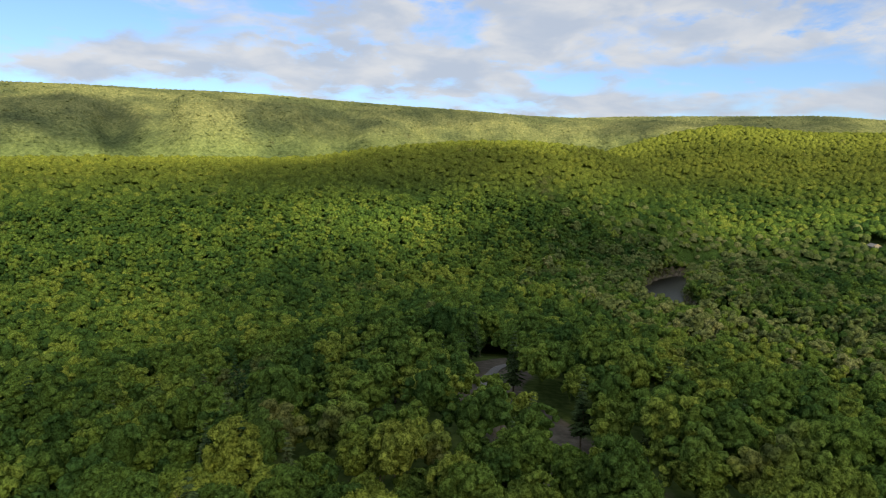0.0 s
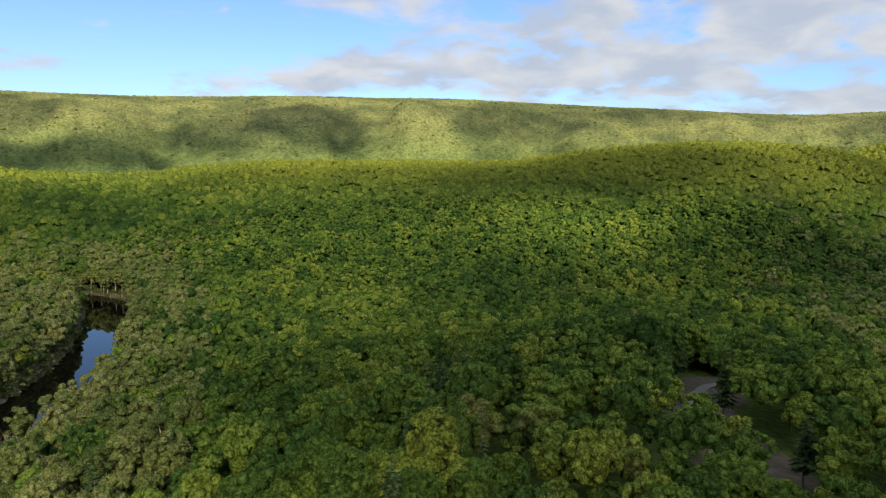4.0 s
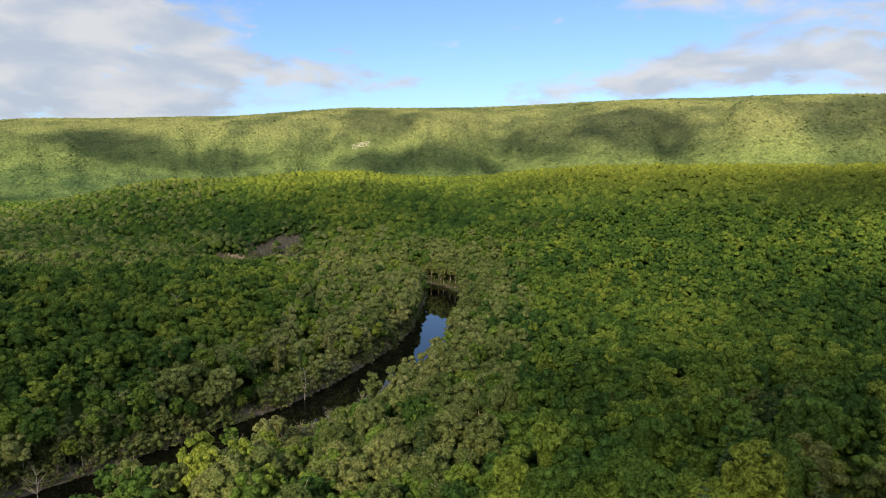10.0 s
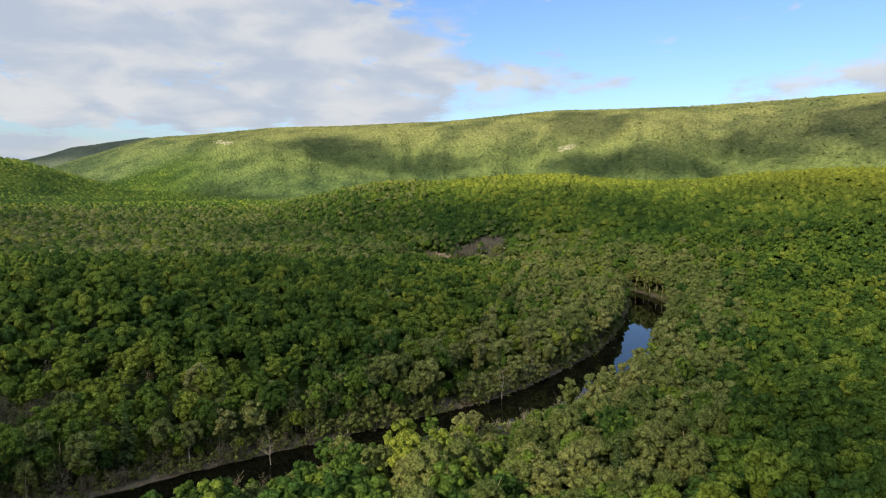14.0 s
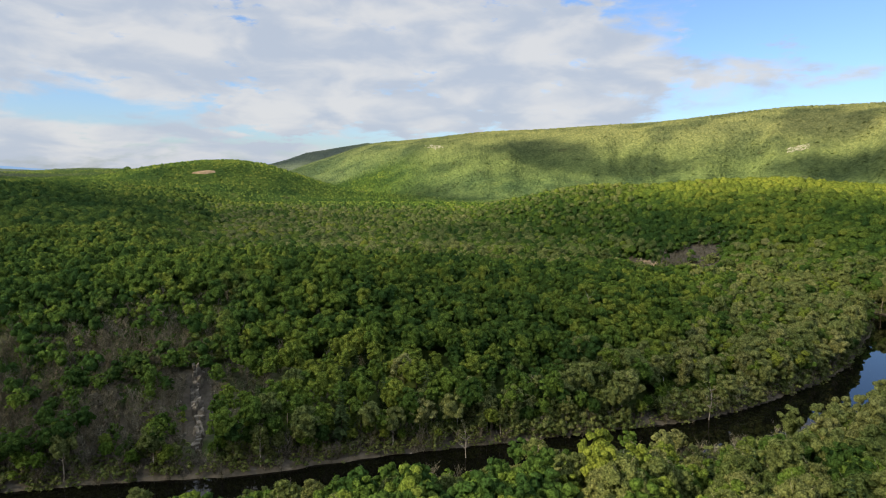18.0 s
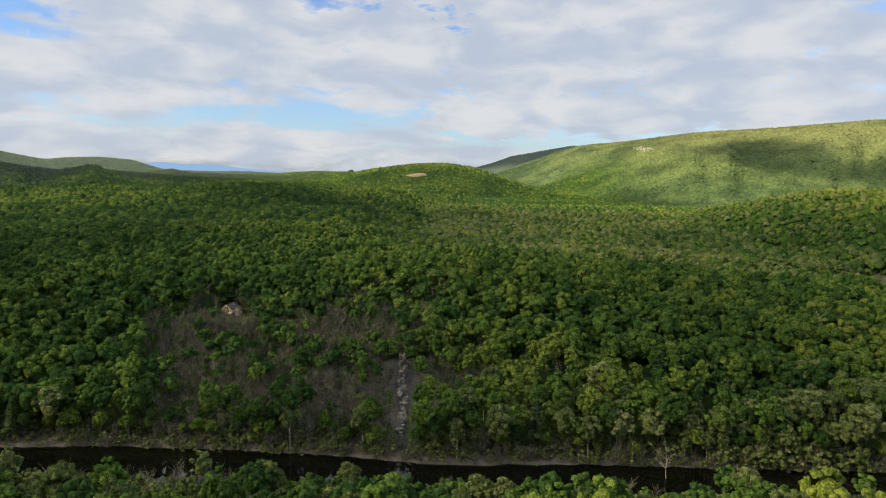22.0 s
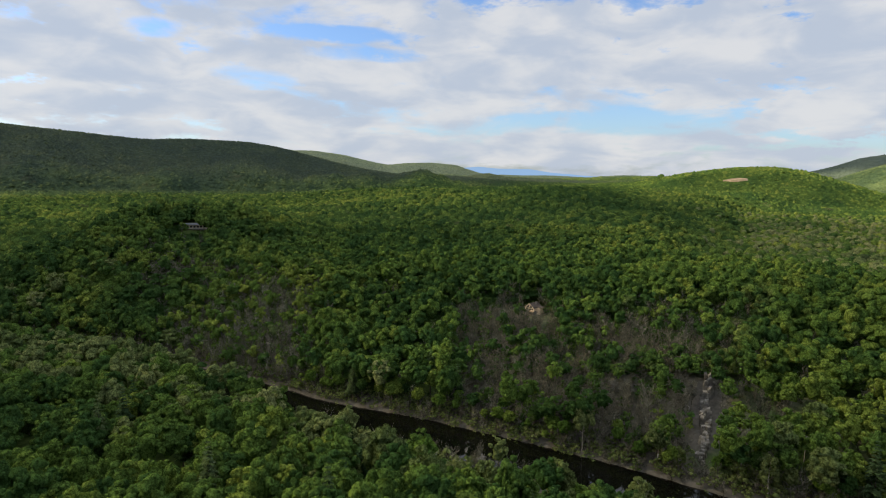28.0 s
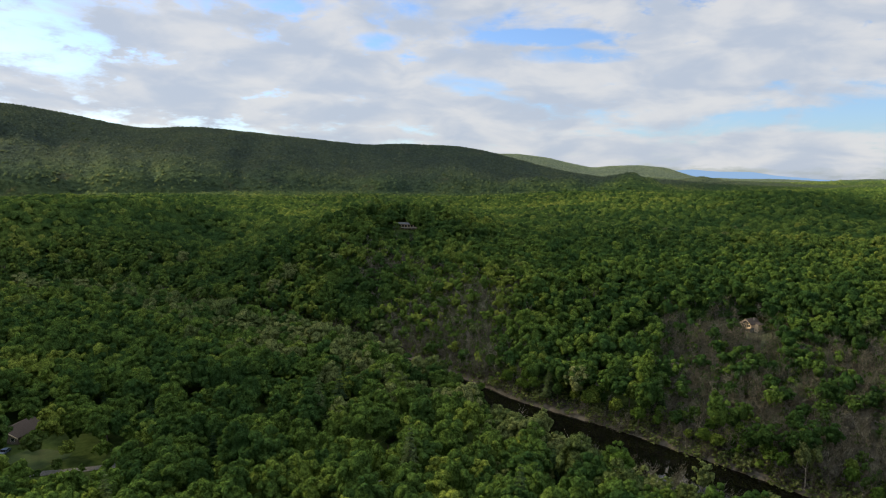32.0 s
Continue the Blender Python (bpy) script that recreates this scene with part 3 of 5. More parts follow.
def sprays(rng, centre, dirs, radius, size, ragged=0.5):
    """Loose three-cornered leaf sprays round a clump."""
    n = len(dirs)
    c = centre + dirs * (radius * rng.uniform(0.82, 1.12, n))[:, None]
    normal = dirs + rng.normal(0, ragged, (n, 3)) + np.array([0, 0, 0.25])
    normal /= np.linalg.norm(normal, axis=1)[:, None]
    side = np.cross(normal, rng.normal(0, 1, (n, 3)))
    side /= np.linalg.norm(side, axis=1)[:, None]
    other = np.cross(normal, side)
    s = size * rng.uniform(0.65, 1.3, n)[:, None]
    tri = np.stack([c + side * s, c - side * s * 0.5 + other * s * 0.8, c - side * s * 0.5 - other * s * 0.8], 1)
    return tri.reshape(-1, 3), np.arange(n * 3).reshape(-1, 3)


def crown(seed, tall, wide, clumps, leaves, size, core=0, base=0.32, ragged=0.5, open_share=0.0, clump_size=0.42, body=0.82, floor=-0.45, squash=0.85):
    """A broadleaf crown of rounded clumps, each with an inner body and loose sprays of leaves."""
    rng = np.random.default_rng(seed)
    V, F, n = [], [], 0

    def add(v, f):
        nonlocal n
        V.append(v), F.append(f + n)
        n += len(v)

    mid, half = tall * (1 + base) / 2, tall * (1 - base) / 2
    lean = rng.normal(0, 0.06 * wide, 2)
    for k in range(clumps):
        s = (k + 0.5) / clumps
        up = 1 - 1.45 * s
        a = k * 2.39996 + rng.uniform(-0.5, 0.5)
        out = math.sqrt(max(0.0, 1 - up * up)) * rng.uniform(0.55, 0.78)
        c = np.array([math.cos(a) * out * wide + lean[0], math.sin(a) * out * wide + lean[1], mid + up * half * rng.uniform(0.62, 0.86)])
        r = wide * clump_size * rng.uniform(0.75, 1.2)
        if rng.random() >= open_share:
            bv, bf = ball(rng, core, floor)
            bv = bv * r * body * rng.uniform(0.85, 1.1, (len(bv), 1)) * np.array([1, 1, squash])
            add(bv + c, bf)
        if leaves:
            dirs = unit_dirs(rng, max(1, leaves // clumps))
            dirs[:, 2] *= 0.9
            add(*sprays(rng, c, dirs, r, size, ragged))
    return np.concatenate(V), np.concatenate(F)


def round_crown(seed, tall, wide, half, detail, floor, leaves, size, knobs=12, sharp=7, depth=0.30):
    """A domed crown: one uneven rounded body with a lumpy skin and a few loose sprays."""
    rng = np.random.default_rng(seed)
    v, f = ball(rng, detail, floor) if detail >= 0 else ball(rng, -1)
    k = rng.normal(0, 1, (knobs, 3)) + np.array([0, 0, 0.4])
    k /= np.linalg.norm(k, axis=1)[:, None]
    lumps = np.max(np.maximum(v @ k.T, 0) ** sharp, axis=1)
    v = v * (0.78 + (depth * lumps if detail > 0 else 0.10) + rng.uniform(-0.08, 0.08, len(v)) / max(1, detail))[:, None] * np.array([wide, wide * rng.uniform(0.85, 1.1), half])
    v = v + np.array([0, 0, tall - half])
    if leaves:
        dirs = unit_dirs(rng, leaves, min(floor, 0.0))
        lift = 0.80 + depth * np.max(np.maximum(dirs @ k.T, 0) ** sharp, axis=1)
        lv, lf = sprays(rng, np.zeros(3), dirs, lift, size / wide, 0.6)
        f = np.concatenate([f, lf + len(v)])
        v = np.concatenate([v, lv * np.array([wide, wide, half]) + np.array([0, 0, tall - half])])
    return v, f


def knob_crown(seed, tall, wide, half, boughs, knobs, knob, leaves, size, floor=-0.35, core=1):
    """A domed crown: leaf clumps gathered round its main boughs, set close over an inner body."""
    rng = np.random.default_rng(seed)
    axes, mid = np.array([wide, wide * rng.uniform(0.88, 1.08), half]), np.array([0, 0, tall - half])
    v, f = ball(rng, core, -0.5)
    V, F, n = [v * axes * 0.68 + mid], [f], len(v)
    s = (np.arange(boughs) + 0.5) / boughs
    up, turn = 1 - 1.35 * s, np.arange(boughs) * 2.39996 + rng.uniform(-0.4, 0.4, boughs)
    bough = np.stack([np.sqrt(1 - up * up) * np.cos(turn), np.sqrt(1 - up * up) * np.sin(turn), up], 1)
    far, swell = rng.uniform(0.48, 0.66, boughs), rng.uniform(0.8, 1.2, boughs)
    for k in range(knobs):
        b = k % boughs
        d = bough[b] * 0.75 + rng.normal(0, 0.62, 3) + np.array([0, 0, 0.25])
        d /= np.linalg.norm(d)
        c = bough[b] * axes * far[b] + d * wide * 0.40 * swell[b] * np.array([1, 1, 0.9]) + mid
        v, f = ball(rng, 0, floor)
        r = wide * knob * rng.uniform(0.65, 1.25)
        V.append(v * r * rng.uniform(0.78, 1.16, (len(v), 1)) * np.array([1, 1, 0.85]) + c)
        F.append(f + n)
        n += len(v)
        if leaves // knobs:
            lv, lf = sprays(rng, c, unit_dirs(rng, leaves // knobs, -0.3), r, size, 0.7)
            V.append(lv), F.append(lf + n)
            n += len(lv)
    return np.concatenate(V), np.concatenate(F)


def twig_crown(seed, tall, wide, boughs, twigs):
    """A leafless tree: a thin stem, boughs that fan upwards and a haze of fine twigs."""
    rng = np.random.default_rng(seed)
    a, up = rng.uniform(0, 2 * np.pi, boughs), rng.uniform(0.15, 0.72, boughs)
    root = np.stack([np.zeros(boughs), np.zeros(boughs), up * tall], 1)
    reach = wide * rng.uniform(0.45, 1.0, boughs) * (1.15 - 0.5 * up)
    tip = root + np.stack([np.cos(a) * reach, np.sin(a) * reach, reach * rng.uniform(0.7, 1.7, boughs)], 1)
    root[0], tip[0] = (0, 0, 0), (0.1, 0.1, tall * 0.95)
    across = rng.normal(0, 1, (boughs, 3))
    across = across / np.linalg.norm(across, axis=1)[:, None] * rng.uniform(0.06, 0.12, boughs)[:, None]
    across[0] *= 1.6
    v = np.stack([root - across, root + across, tip], 1).reshape(-1, 3)
    pick = rng.integers(1, boughs, twigs)
    start = root[pick] + (tip[pick] - root[pick]) * rng.uniform(0.4, 1.0, twigs)[:, None]
    end = start + (unit_dirs(rng, twigs, 0.0) + np.array([0, 0, 0.5])) * rng.uniform(0.5, 1.1, twigs)[:, None]
    side = rng.normal(0, 1, (twigs, 3))
    side = side / np.linalg.norm(side, axis=1)[:, None] * rng.uniform(0.04, 0.09, twigs)[:, None]
    fine = np.stack([start - side, start + side, end], 1).reshape(-1, 3)
    return np.concatenate([v, fine]), np.arange((boughs + twigs) * 3).reshape(-1, 3)


def pine_crown(seed, tall, wide, tiers, per, size):
    """A narrow conifer: drooping boughs in tiers."""
    rng = np.random.default_rng(seed)
    V, F, n = [], [], 0
    for k in range(tiers):
        s = k / (tiers - 1)
        z, r = tall * (0.25 + 0.73 * s), wide * (1.02 - s) ** 0.8 * rng.uniform(0.8, 1.15)
        for j in range(per):
            a = rng.uniform(0, 2 * np.pi)
            d = np.array([math.cos(a), math.sin(a), 0])
            side = np.array([-d[1], d[0], 0]) * r * 0.28
            tip = d * r * rng.uniform(0.8, 1.2) + np.array([0, 0, z - r * 0.22])
            root = np.array([0, 0, z + r * 0.10])
            V.append(np.array([root, (root + tip) * 0.5 + side, tip, (root + tip) * 0.5 - side]))
            F.append(np.array([[0, 1, 2], [0, 2, 3]]) + n)
            n += 4
    return np.concatenate(V), np.concatenate(F)


def tube(bm, a, b, ra, rb, sides=6):
    a, b = Vector(a), Vector(b)
    turn = (b - a).to_track_quat("Z", "Y").to_matrix()
    ring = []
    for p, r in ((a, ra), (b, rb)):
        ring.append([bm.verts.new(p + turn @ Vector((math.cos(i * math.tau / sides) * r, math.sin(i * math.tau / sides) * r, 0))) for i in range(sides)])
    for i in range(sides):
        bm.faces.new((ring[0][i], ring[0][(i + 1) % sides], ring[1][(i + 1) % sides], ring[1][i]))


def trunk_mesh(seed, tall, girth, limbs, mat, spread=0.25):
    rng = random.Random(seed)
    bm = bmesh.new()
    p, r = Vector((0, 0, -0.6)), girth
    for k in range(4):
        q = Vector((rng.uniform(-0.25, 0.25) * (k + 1) * 0.5, rng.uniform(-0.25, 0.25) * (k + 1) * 0.5, tall * (k + 1) / 4 * 0.85))
        tube(bm, p, q, r, r * 0.72)
        if k >= 1:
            for _ in range(limbs):
                a = rng.uniform(0, math.tau)
                reach = tall * spread * rng.uniform(0.7, 1.1)
                elbow = q + Vector((math.cos(a) * reach * 0.5, math.sin(a) * reach * 0.5, reach * 0.45))
                tip = q + Vector((math.cos(a) * reach, math.sin(a) * reach, reach * rng.uniform(0.8, 1.3)))
                tube(bm, q, elbow, r * 0.5, r * 0.3, 5)
                tube(bm, elbow, tip, r * 0.3, r * 0.08, 4)
        p, r = q, r * 0.72
    return bm_mesh("trunk", bm, mat)


def tree_thing(name, label, crown_me, trunk_me, group):
    root = tagged(new(name), label, "tree", group)
    root.empty_display_size = 1.0
    for kind, me in (("trunk", trunk_me), ("crown", crown_me)):
        ob = new(kind, me)
        ob.parent = root
    return root


def scattered(spacing, near, far, az0, az1, seed):
    """A jittered grid of places on the plan within a ring sector."""
    rng = np.random.default_rng(seed)
    n = int(far / spacing) + 1
    m = int(far / (spacing * 0.87)) + 1
    i, j = np.meshgrid(np.arange(-n, n + 1), np.arange(-m, m + 1))
    x = ((i + 0.5 * (j % 2)) * spacing).ravel() + rng.uniform(-0.46, 0.46, i.size) * spacing
    y = (j * spacing * 0.87).ravel() + rng.uniform(-0.46, 0.46, i.size) * spacing
    d, az = np.hypot(x, y), np.degrees(np.arctan2(-x, y))
    az = np.where(az < -85, az + 360, az)
    keep = (d >= near) & (d < far) & (az > az0) & (az < az1)
    return x[keep], y[keep], rng


HOUSE_AT, LODGE_AT, CABIN_AT, FARM_AT, COTTAGE_AT = (117.9, 322), (147.3, 496), (149.1, 176), (178.2, 256), (-33.9, 735)
# openings in the wood, some cut for the drone's view and sun on a house: azimuth, distance, half width across and along
# the line of sight
CLEARINGS = ((*HOUSE_AT, 5.5, 6.5), (117.3, 312, 6.5, 7), (*LODGE_AT, 13, 6), (147.3, 482, 9, 8), (*CABIN_AT, 6, 7), (149.1, 168, 4, 6), (177.5, 234, 10, 9),
             (178.5, 258, 12, 10), (*COTTAGE_AT, 9, 12), (-33.9, 718, 7, 12), (101.8, 1760, 36, 34), (53.1, 2000, 26, 34), (82.0, 2370, 38, 60), (83.3, 2430, 20, 30),
             (64.0, 668, 13, 12), (62.0, 672, 22, 7), (103.0, 233, 5.2, 33), (80.9, 290, 3, 7), (119.6, 321, 9, 6), (121.2, 320, 8, 5))


def open_ground(x, y):
    """True where trees may stand: not in water, on the lane, or round the houses."""
    ok = (from_line(x, y, RIVER) > RIVER_HALF + 2.0) & (from_line(x, y, CREEK) > CREEK_HALF + 2.5) & (from_line(x, y, LANE) > LANE_HALF + 3.7 + 0.8 * step(np.hypot(x, y), 158, 172) * (1 - step(np.hypot(x, y), 208, 220)))
    for az, d, across, along in CLEARINGS:
        hx, hy = heading(az) * d
        u = (x - hx) * heading(az)[0] + (y - hy) * heading(az)[1]
        v = (x - hx) * heading(az + 90)[0] + (y - hy) * heading(az + 90)[1]
        ok &= np.hypot(v / across, u / along) > 1
    return ok


# stretches of lowered trees, most to clear the drone's view: azimuth, distance, half width across and along, share of
# full height
LOWERED = ((56, 287, 15, 10, 0.35), (59.5, 266, 14, 9, 0.35), (60.5, 650, 72, 34, 0.22), (60.5, 590, 76, 40, 0.55), (61, 258, 9, 7, 0.4), (176.0, 196, 14, 24, 0.30), (172, 190, 11, 20, 0.36), (63.3, 590, 30, 52, 0.45), (63.3, 642, 28, 24, 0.14), (-21.0, 640, 20, 14, 0.7), (-18.5, 445, 18, 30, 0.6),
         (-5.5, 140, 5, 20, 0.85), (-4.3, 160, 4.5, 16, 0.36), (-3.8, 180, 4.5, 14, 0.32), (117.2, 300, 10, 14, 0.32), (49.0, 284, 12, 22, 0.4), (52.5, 252, 14, 16, 0.5), (57, 230, 12, 14, 0.55), (61, 214, 10, 10, 0.6), (147.3, 458, 16, 16, 0.5), (150.2, 492, 16, 10, 0.6), (120.3, 320, 13, 9, 0.5))


def low_growth(x, y):
    """Share of full height that the trees reach at each place."""
    out = np.ones(len(x))
    for az, d, across, along, share in LOWERED:
        hx, hy = heading(az) * d
        u = (x - hx) * heading(az)[0] + (y - hy) * heading(az)[1]
        v = (x - hx) * heading(az + 90)[0] + (y - hy) * heading(az + 90)[1]
        r = np.hypot(v / across, u / along)
        out = np.minimum(out, share + (1 - share) * step(r, 0.75, 1.2))
    return out


# how near to the drone the open water reaches past the trees of the near bank
OPEN_WATER = [(40, 1500), (44.0, 900), (44.4, 470), (45.0, 366), (45.8, 338), (48.8, 288), (50.8, 266), (55.7, 240), (59, 222), (62, 227), (66, 226), (70, 216), (74, 205), (77, 199), (87, 193), (95, 189), (101, 190),
              (108, 194), (115, 196), (121, 199), (127, 209), (133, 231), (137, 254), (140.5, 266), (142.5, 900), (182, 1500)]


def bank_share(x, y, z, rng):
    """Share of full height for the trees of the near bank: capped so that the drone sees the water, a few stand above.
    """
    az, d = np.degrees(np.arctan2(-x, y)), np.hypot(x, y)
    az = np.where(az < -85, az + 360, az)
    water = np.interp(az, *np.array(OPEN_WATER).T)
    room = EYE_Z * (1 - d / water) - z
    share = np.clip(room / 17.5 * rng.uniform(0.8, 1.1, len(x)) + 0.5 * (rng.random(len(x)) < 0.05), 0.16, 1.3)
    return np.where((d < np.minimum(water, curve(az, BLUFF_FOOT) - 12)) & (az > 44), share, 1.3)


def joined(name, label, category, mats, templates, x, y, z, size, seed, pick=None, drop=0.0):
    """Many trees as one mesh: each template in turn, spun and scaled for every place."""
    rng = np.random.default_rng(seed)
    pick = rng.integers(0, len(templates), len(x)) if pick is None else pick
    spin, tint = rng.uniform(0, 2 * np.pi, len(x)), rng.beta(2.2, 2.2, len(x))
    stretch = rng.uniform(0.84, 1.18, len(x))
    V, F, T, n = [], [], [], 0
    for k, (tv, tf) in enumerate(templates):
        sel = np.where(pick == k)[0]
        if not len(sel):
            continue
        c, s = np.cos(spin[sel])[:, None], np.sin(spin[sel])[:, None]
        sc = size[sel][:, None]
        v = np.stack([(tv[None, :, 0] * c - tv[None, :, 1] * s) * sc + x[sel][:, None],
                      (tv[None, :, 0] * s + tv[None, :, 1] * c) * sc + y[sel][:, None],
                      tv[None, :, 2] * sc * stretch[sel][:, None] + z[sel][:, None] - drop], 2)
        f = tf[None] + (np.arange(len(sel)) * len(tv))[:, None, None] + n
        V.append(v.reshape(-1, 3)), F.append(f.reshape(-1, 3)), T.append(np.repeat(tint[sel], len(tv)))
        n += v.shape[0] * v.shape[1]
    if not V:
        return None
    ob = new(name, mesh_of(name, np.concatenate(V), np.concatenate(F), mats, tint=np.concatenate(T), flat=False))
    return tagged(ob, label, category, kind="stuff")


AZ0, AZ1 = -38.0, 182.0
near_crowns = [knob_crown(100 + k, 17.4, 3.7, 5.4, 13, 140, 0.18, 2800, 0.22, -0.2) for k in range(8)]
sparse_crowns = [knob_crown(130 + k, 17.5, 4.4, 6.6, 13, 92, 0.19, 2760, 0.21, -0.3, 0) for k in range(4)] + [crown(134, 17.5, 4.6, 30, 1900, 0.25, core=0, ragged=0.8, open_share=0.25, base=0.02, clump_size=0.27, body=0.88)]
pine_crowns = [pine_crown(160 + k, 19.0, 3.2, 18, 13, 0.6) for k in range(3)]
mid_crowns = [knob_crown(200 + k, 17.2, 3.6, 5.2, 8, 32, 0.28, 96, 0.26, -0.25, 0) for k in range(9)]
mid_sparse = [knob_crown(220 + k, 17.2, 4.4, 6.2, 9, 34, 0.27, 136, 0.30, -0.25, 0) for k in range(5)]
slope_crowns = [knob_crown(240 + k, 15.8, 3.8, 5.0, 4, 8, 0.44, 0, 0.50, -0.25, 0) for k in range(14)]
slope_sparse = [knob_crown(255 + k, 16.6, 4.7, 5.8, 6, 14, 0.36, 42, 0.42, -0.2, 0) for k in range(6)]
hill_crowns = [round_crown(270 + k, 15.6, 5.0, 5.0, 0, -0.15, 0, 0.8) for k in range(14)]
ridge_crowns = [round_crown(290 + k, 13.0, 7.4, 6.4, -1, 0, 0, 1.0) for k in range(10)]
twig_crowns = [twig_crown(310 + k, 9.0, 2.2, 44, 80) for k in range(6)]
shrub_crowns = [crown(330 + k, 5.5, 2.4, 5, 28, 0.40, core=0, ragged=0.6, base=-0.25, clump_size=0.5, open_share=0.2, floor=0.0) for k in range(6)]


def leafy_floor():
    """The closed mass of leaves between the crowns of the far woods."""
    az, d = np.arange(AZ0, AZ1, 0.25), np.concatenate([np.geomspace(266, 600, 90)[:-1], np.geomspace(600, 1375, 110)[:-1], np.geomspace(1375, 4600, 130)])
    A, D = np.meshgrid(np.radians(az), d, indexing="ij")
    x, y = (-np.sin(A) * D).ravel(), (np.cos(A) * D).ravel()
    z = height(x, y)
    bare = zones(x, y)[1]
    ok = ((open_ground(x, y) | (D.ravel() > 1400)) & in_sight(x, y, z) & (bare < 0.7) & (from_line(x, y, RIVER) > RIVER_HALF + 5)).reshape(A.shape)
    z = z - 1 + (6.5 + 3.9 * step(D.ravel(), 560, 640) - 1.8 * step(D.ravel(), 1340, 1420)) * low_growth(x, y) * (1 - bare) * step(from_line(x, y, RIVER) - RIVER_HALF, 3, 17) + 1.3 * fractal(x, y, 26, 88, 3)
    nd = len(d)
    full = ok[:-1, :-1] & ok[1:, :-1] & ok[:-1, 1:] & ok[1:, 1:]
    i, j = np.nonzero(full)
    a, b = i * nd + j, (i + 1) * nd + j
    F = np.concatenate([np.stack([a, a + 1, b + 1], 1), np.stack([a, b + 1, b], 1)])
    used = np.unique(F)
    again = np.full(len(x), -1)
    again[used] = np.arange(len(used))
    V = np.stack([x, y, z], 1)[used]
    tint = 0.42 + 0.3 * fractal(V[:, 0], V[:, 1], 14, 89, 2)
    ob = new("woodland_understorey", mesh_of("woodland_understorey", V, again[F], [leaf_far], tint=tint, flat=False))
    tagged(ob, "closed green leaves between the far crowns", "woodland", kind="stuff")


def plant():
    leafy_floor()
    # near wood: trees that can be told apart
    x, y, rng = scattered(6.5, 70, 262, AZ0, AZ1, 11)
    ok = open_ground(x, y)
    x, y = x[ok], y[ok]
    flood, bare, foot = zones(x, y)
    d, z = np.hypot(x, y), height(x, y)
    near_bank = from_line(x, y, RIVER) - RIVER_HALF
    turn = np.degrees(np.arctan2(-x, y))
    bend_side = step(turn, 47, 54) * (1 - step(turn, 66, 76))
    thin = (near_bank < 14) & (d < np.interp(np.where(turn < -85, turn + 360, turn), *np.array(OPEN_WATER).T)) & (rng.random(len(x)) < 0.5 - 0.1 * bend_side)
    twiggy = rng.random(len(x)) < bare * 1.05
    # share of full height, cut where trees would block the drone's view
    young = low_growth(x, y)
    keep = ~thin & ~twiggy
    bx, by, bz = x[twiggy], y[twiggy], z[twiggy]
    x, y, z, d, flood, bare, near_bank, foot = (v[keep] for v in (x, y, z, d, flood, bare, near_bank, foot))
    bend_side = bend_side[keep]
    size = rng.uniform(0.76, 1.26, len(x)) * (1 - 0.42 * bare) * young[keep]
    size = np.minimum(size, bank_share(x, y, z, rng))
    kind = np.where(rng.random(len(x)) < flood * 0.72, 1, np.where(rng.random(len(x)) < 0.06, 2, 0))
    order = np.argsort(d)
    single = np.zeros(len(x), bool)
    for k, most in ((0, 300), (1, 130), (2, 300)):
        single[order[kind[order] == k][:most]] = True
    trunks = [trunk_mesh(k, 15, 0.30, 2, bark, 0.13) for k in range(3)]
    pale_trunks = [trunk_mesh(20 + k, 16, 0.30, 3, pale_bark, 0.2) for k in range(3)]
    sets = []
    for name, label, crowns, stems, mat, group in (
            ("broadleaf_tree", "full-crowned broadleaf tree in fresh green spring leaf", near_crowns, trunks, leaf_near, "broadleaf trees of the near wood"),
            ("riverside_tree", "pale olive riverside tree with thin leaf and visible limbs", sparse_crowns, pale_trunks, olive_near, "pale trees along the river"),
            ("pine_tree", "dark grey-green pine among the broadleaf trees", pine_crowns, trunks, pine_near, "pines of the near wood")):
        sets.append([tree_thing(name, label, mesh_of("crown", v, f, [mat], flat=False), stems[i % 3], group) for i, (v, f) in enumerate(crowns)])
    young_sets = [tree_thing("young_tree", "young tree in bright yellow-green leaf on the river bank", mesh_of("crown", *near_crowns[i], [leaf_young], flat=False), trunks[i], "young trees on the river banks")
                  for i in (0, 1, 2)]
    for root, (az, away, s) in zip(young_sets, ((110, 216, 0.5), (118, 231, 0.55), (131, 259, 0.5))):
        root.matrix_basis = Matrix.Translation(plan(az, away)) @ Matrix.Scale(s, 4)
    used = set()
    for i in np.where(single)[0]:
        choice = sets[kind[i]][int(rng.integers(len(sets[kind[i]])))]
        m = Matrix.LocRotScale((x[i], y[i], z[i] - 0.3), Euler((0, 0, rng.uniform(0, 6.28))), Vector((size[i], size[i], size[i] * rng.uniform(0.84, 1.14))))
        tree = choice if choice.name not in used else copy_thing(choice, Matrix())
        used.add(choice.name)
        tree.matrix_basis = m
    # bright young trees along the foot of the bluff, and a broad yellow-green tree on the near bank
    saplings = [(rng.uniform(88, 141), rng.uniform(-2, 8), rng.uniform(0.34, 0.62)) for _ in range(46)]
    spots = [(a, float(curve(a, BLUFF_FOOT)) + off, s) for a, off, s in saplings] + [(146.2, 186, 1.05), (127.5, 180, 0.9), (104, 158, 0.8), (97, 150, 0.75)]
    for az, away, s in spots:
        px, py, pz = plan(az, away)
        if 101.3 < az < 104.7 and away > 200:
            continue
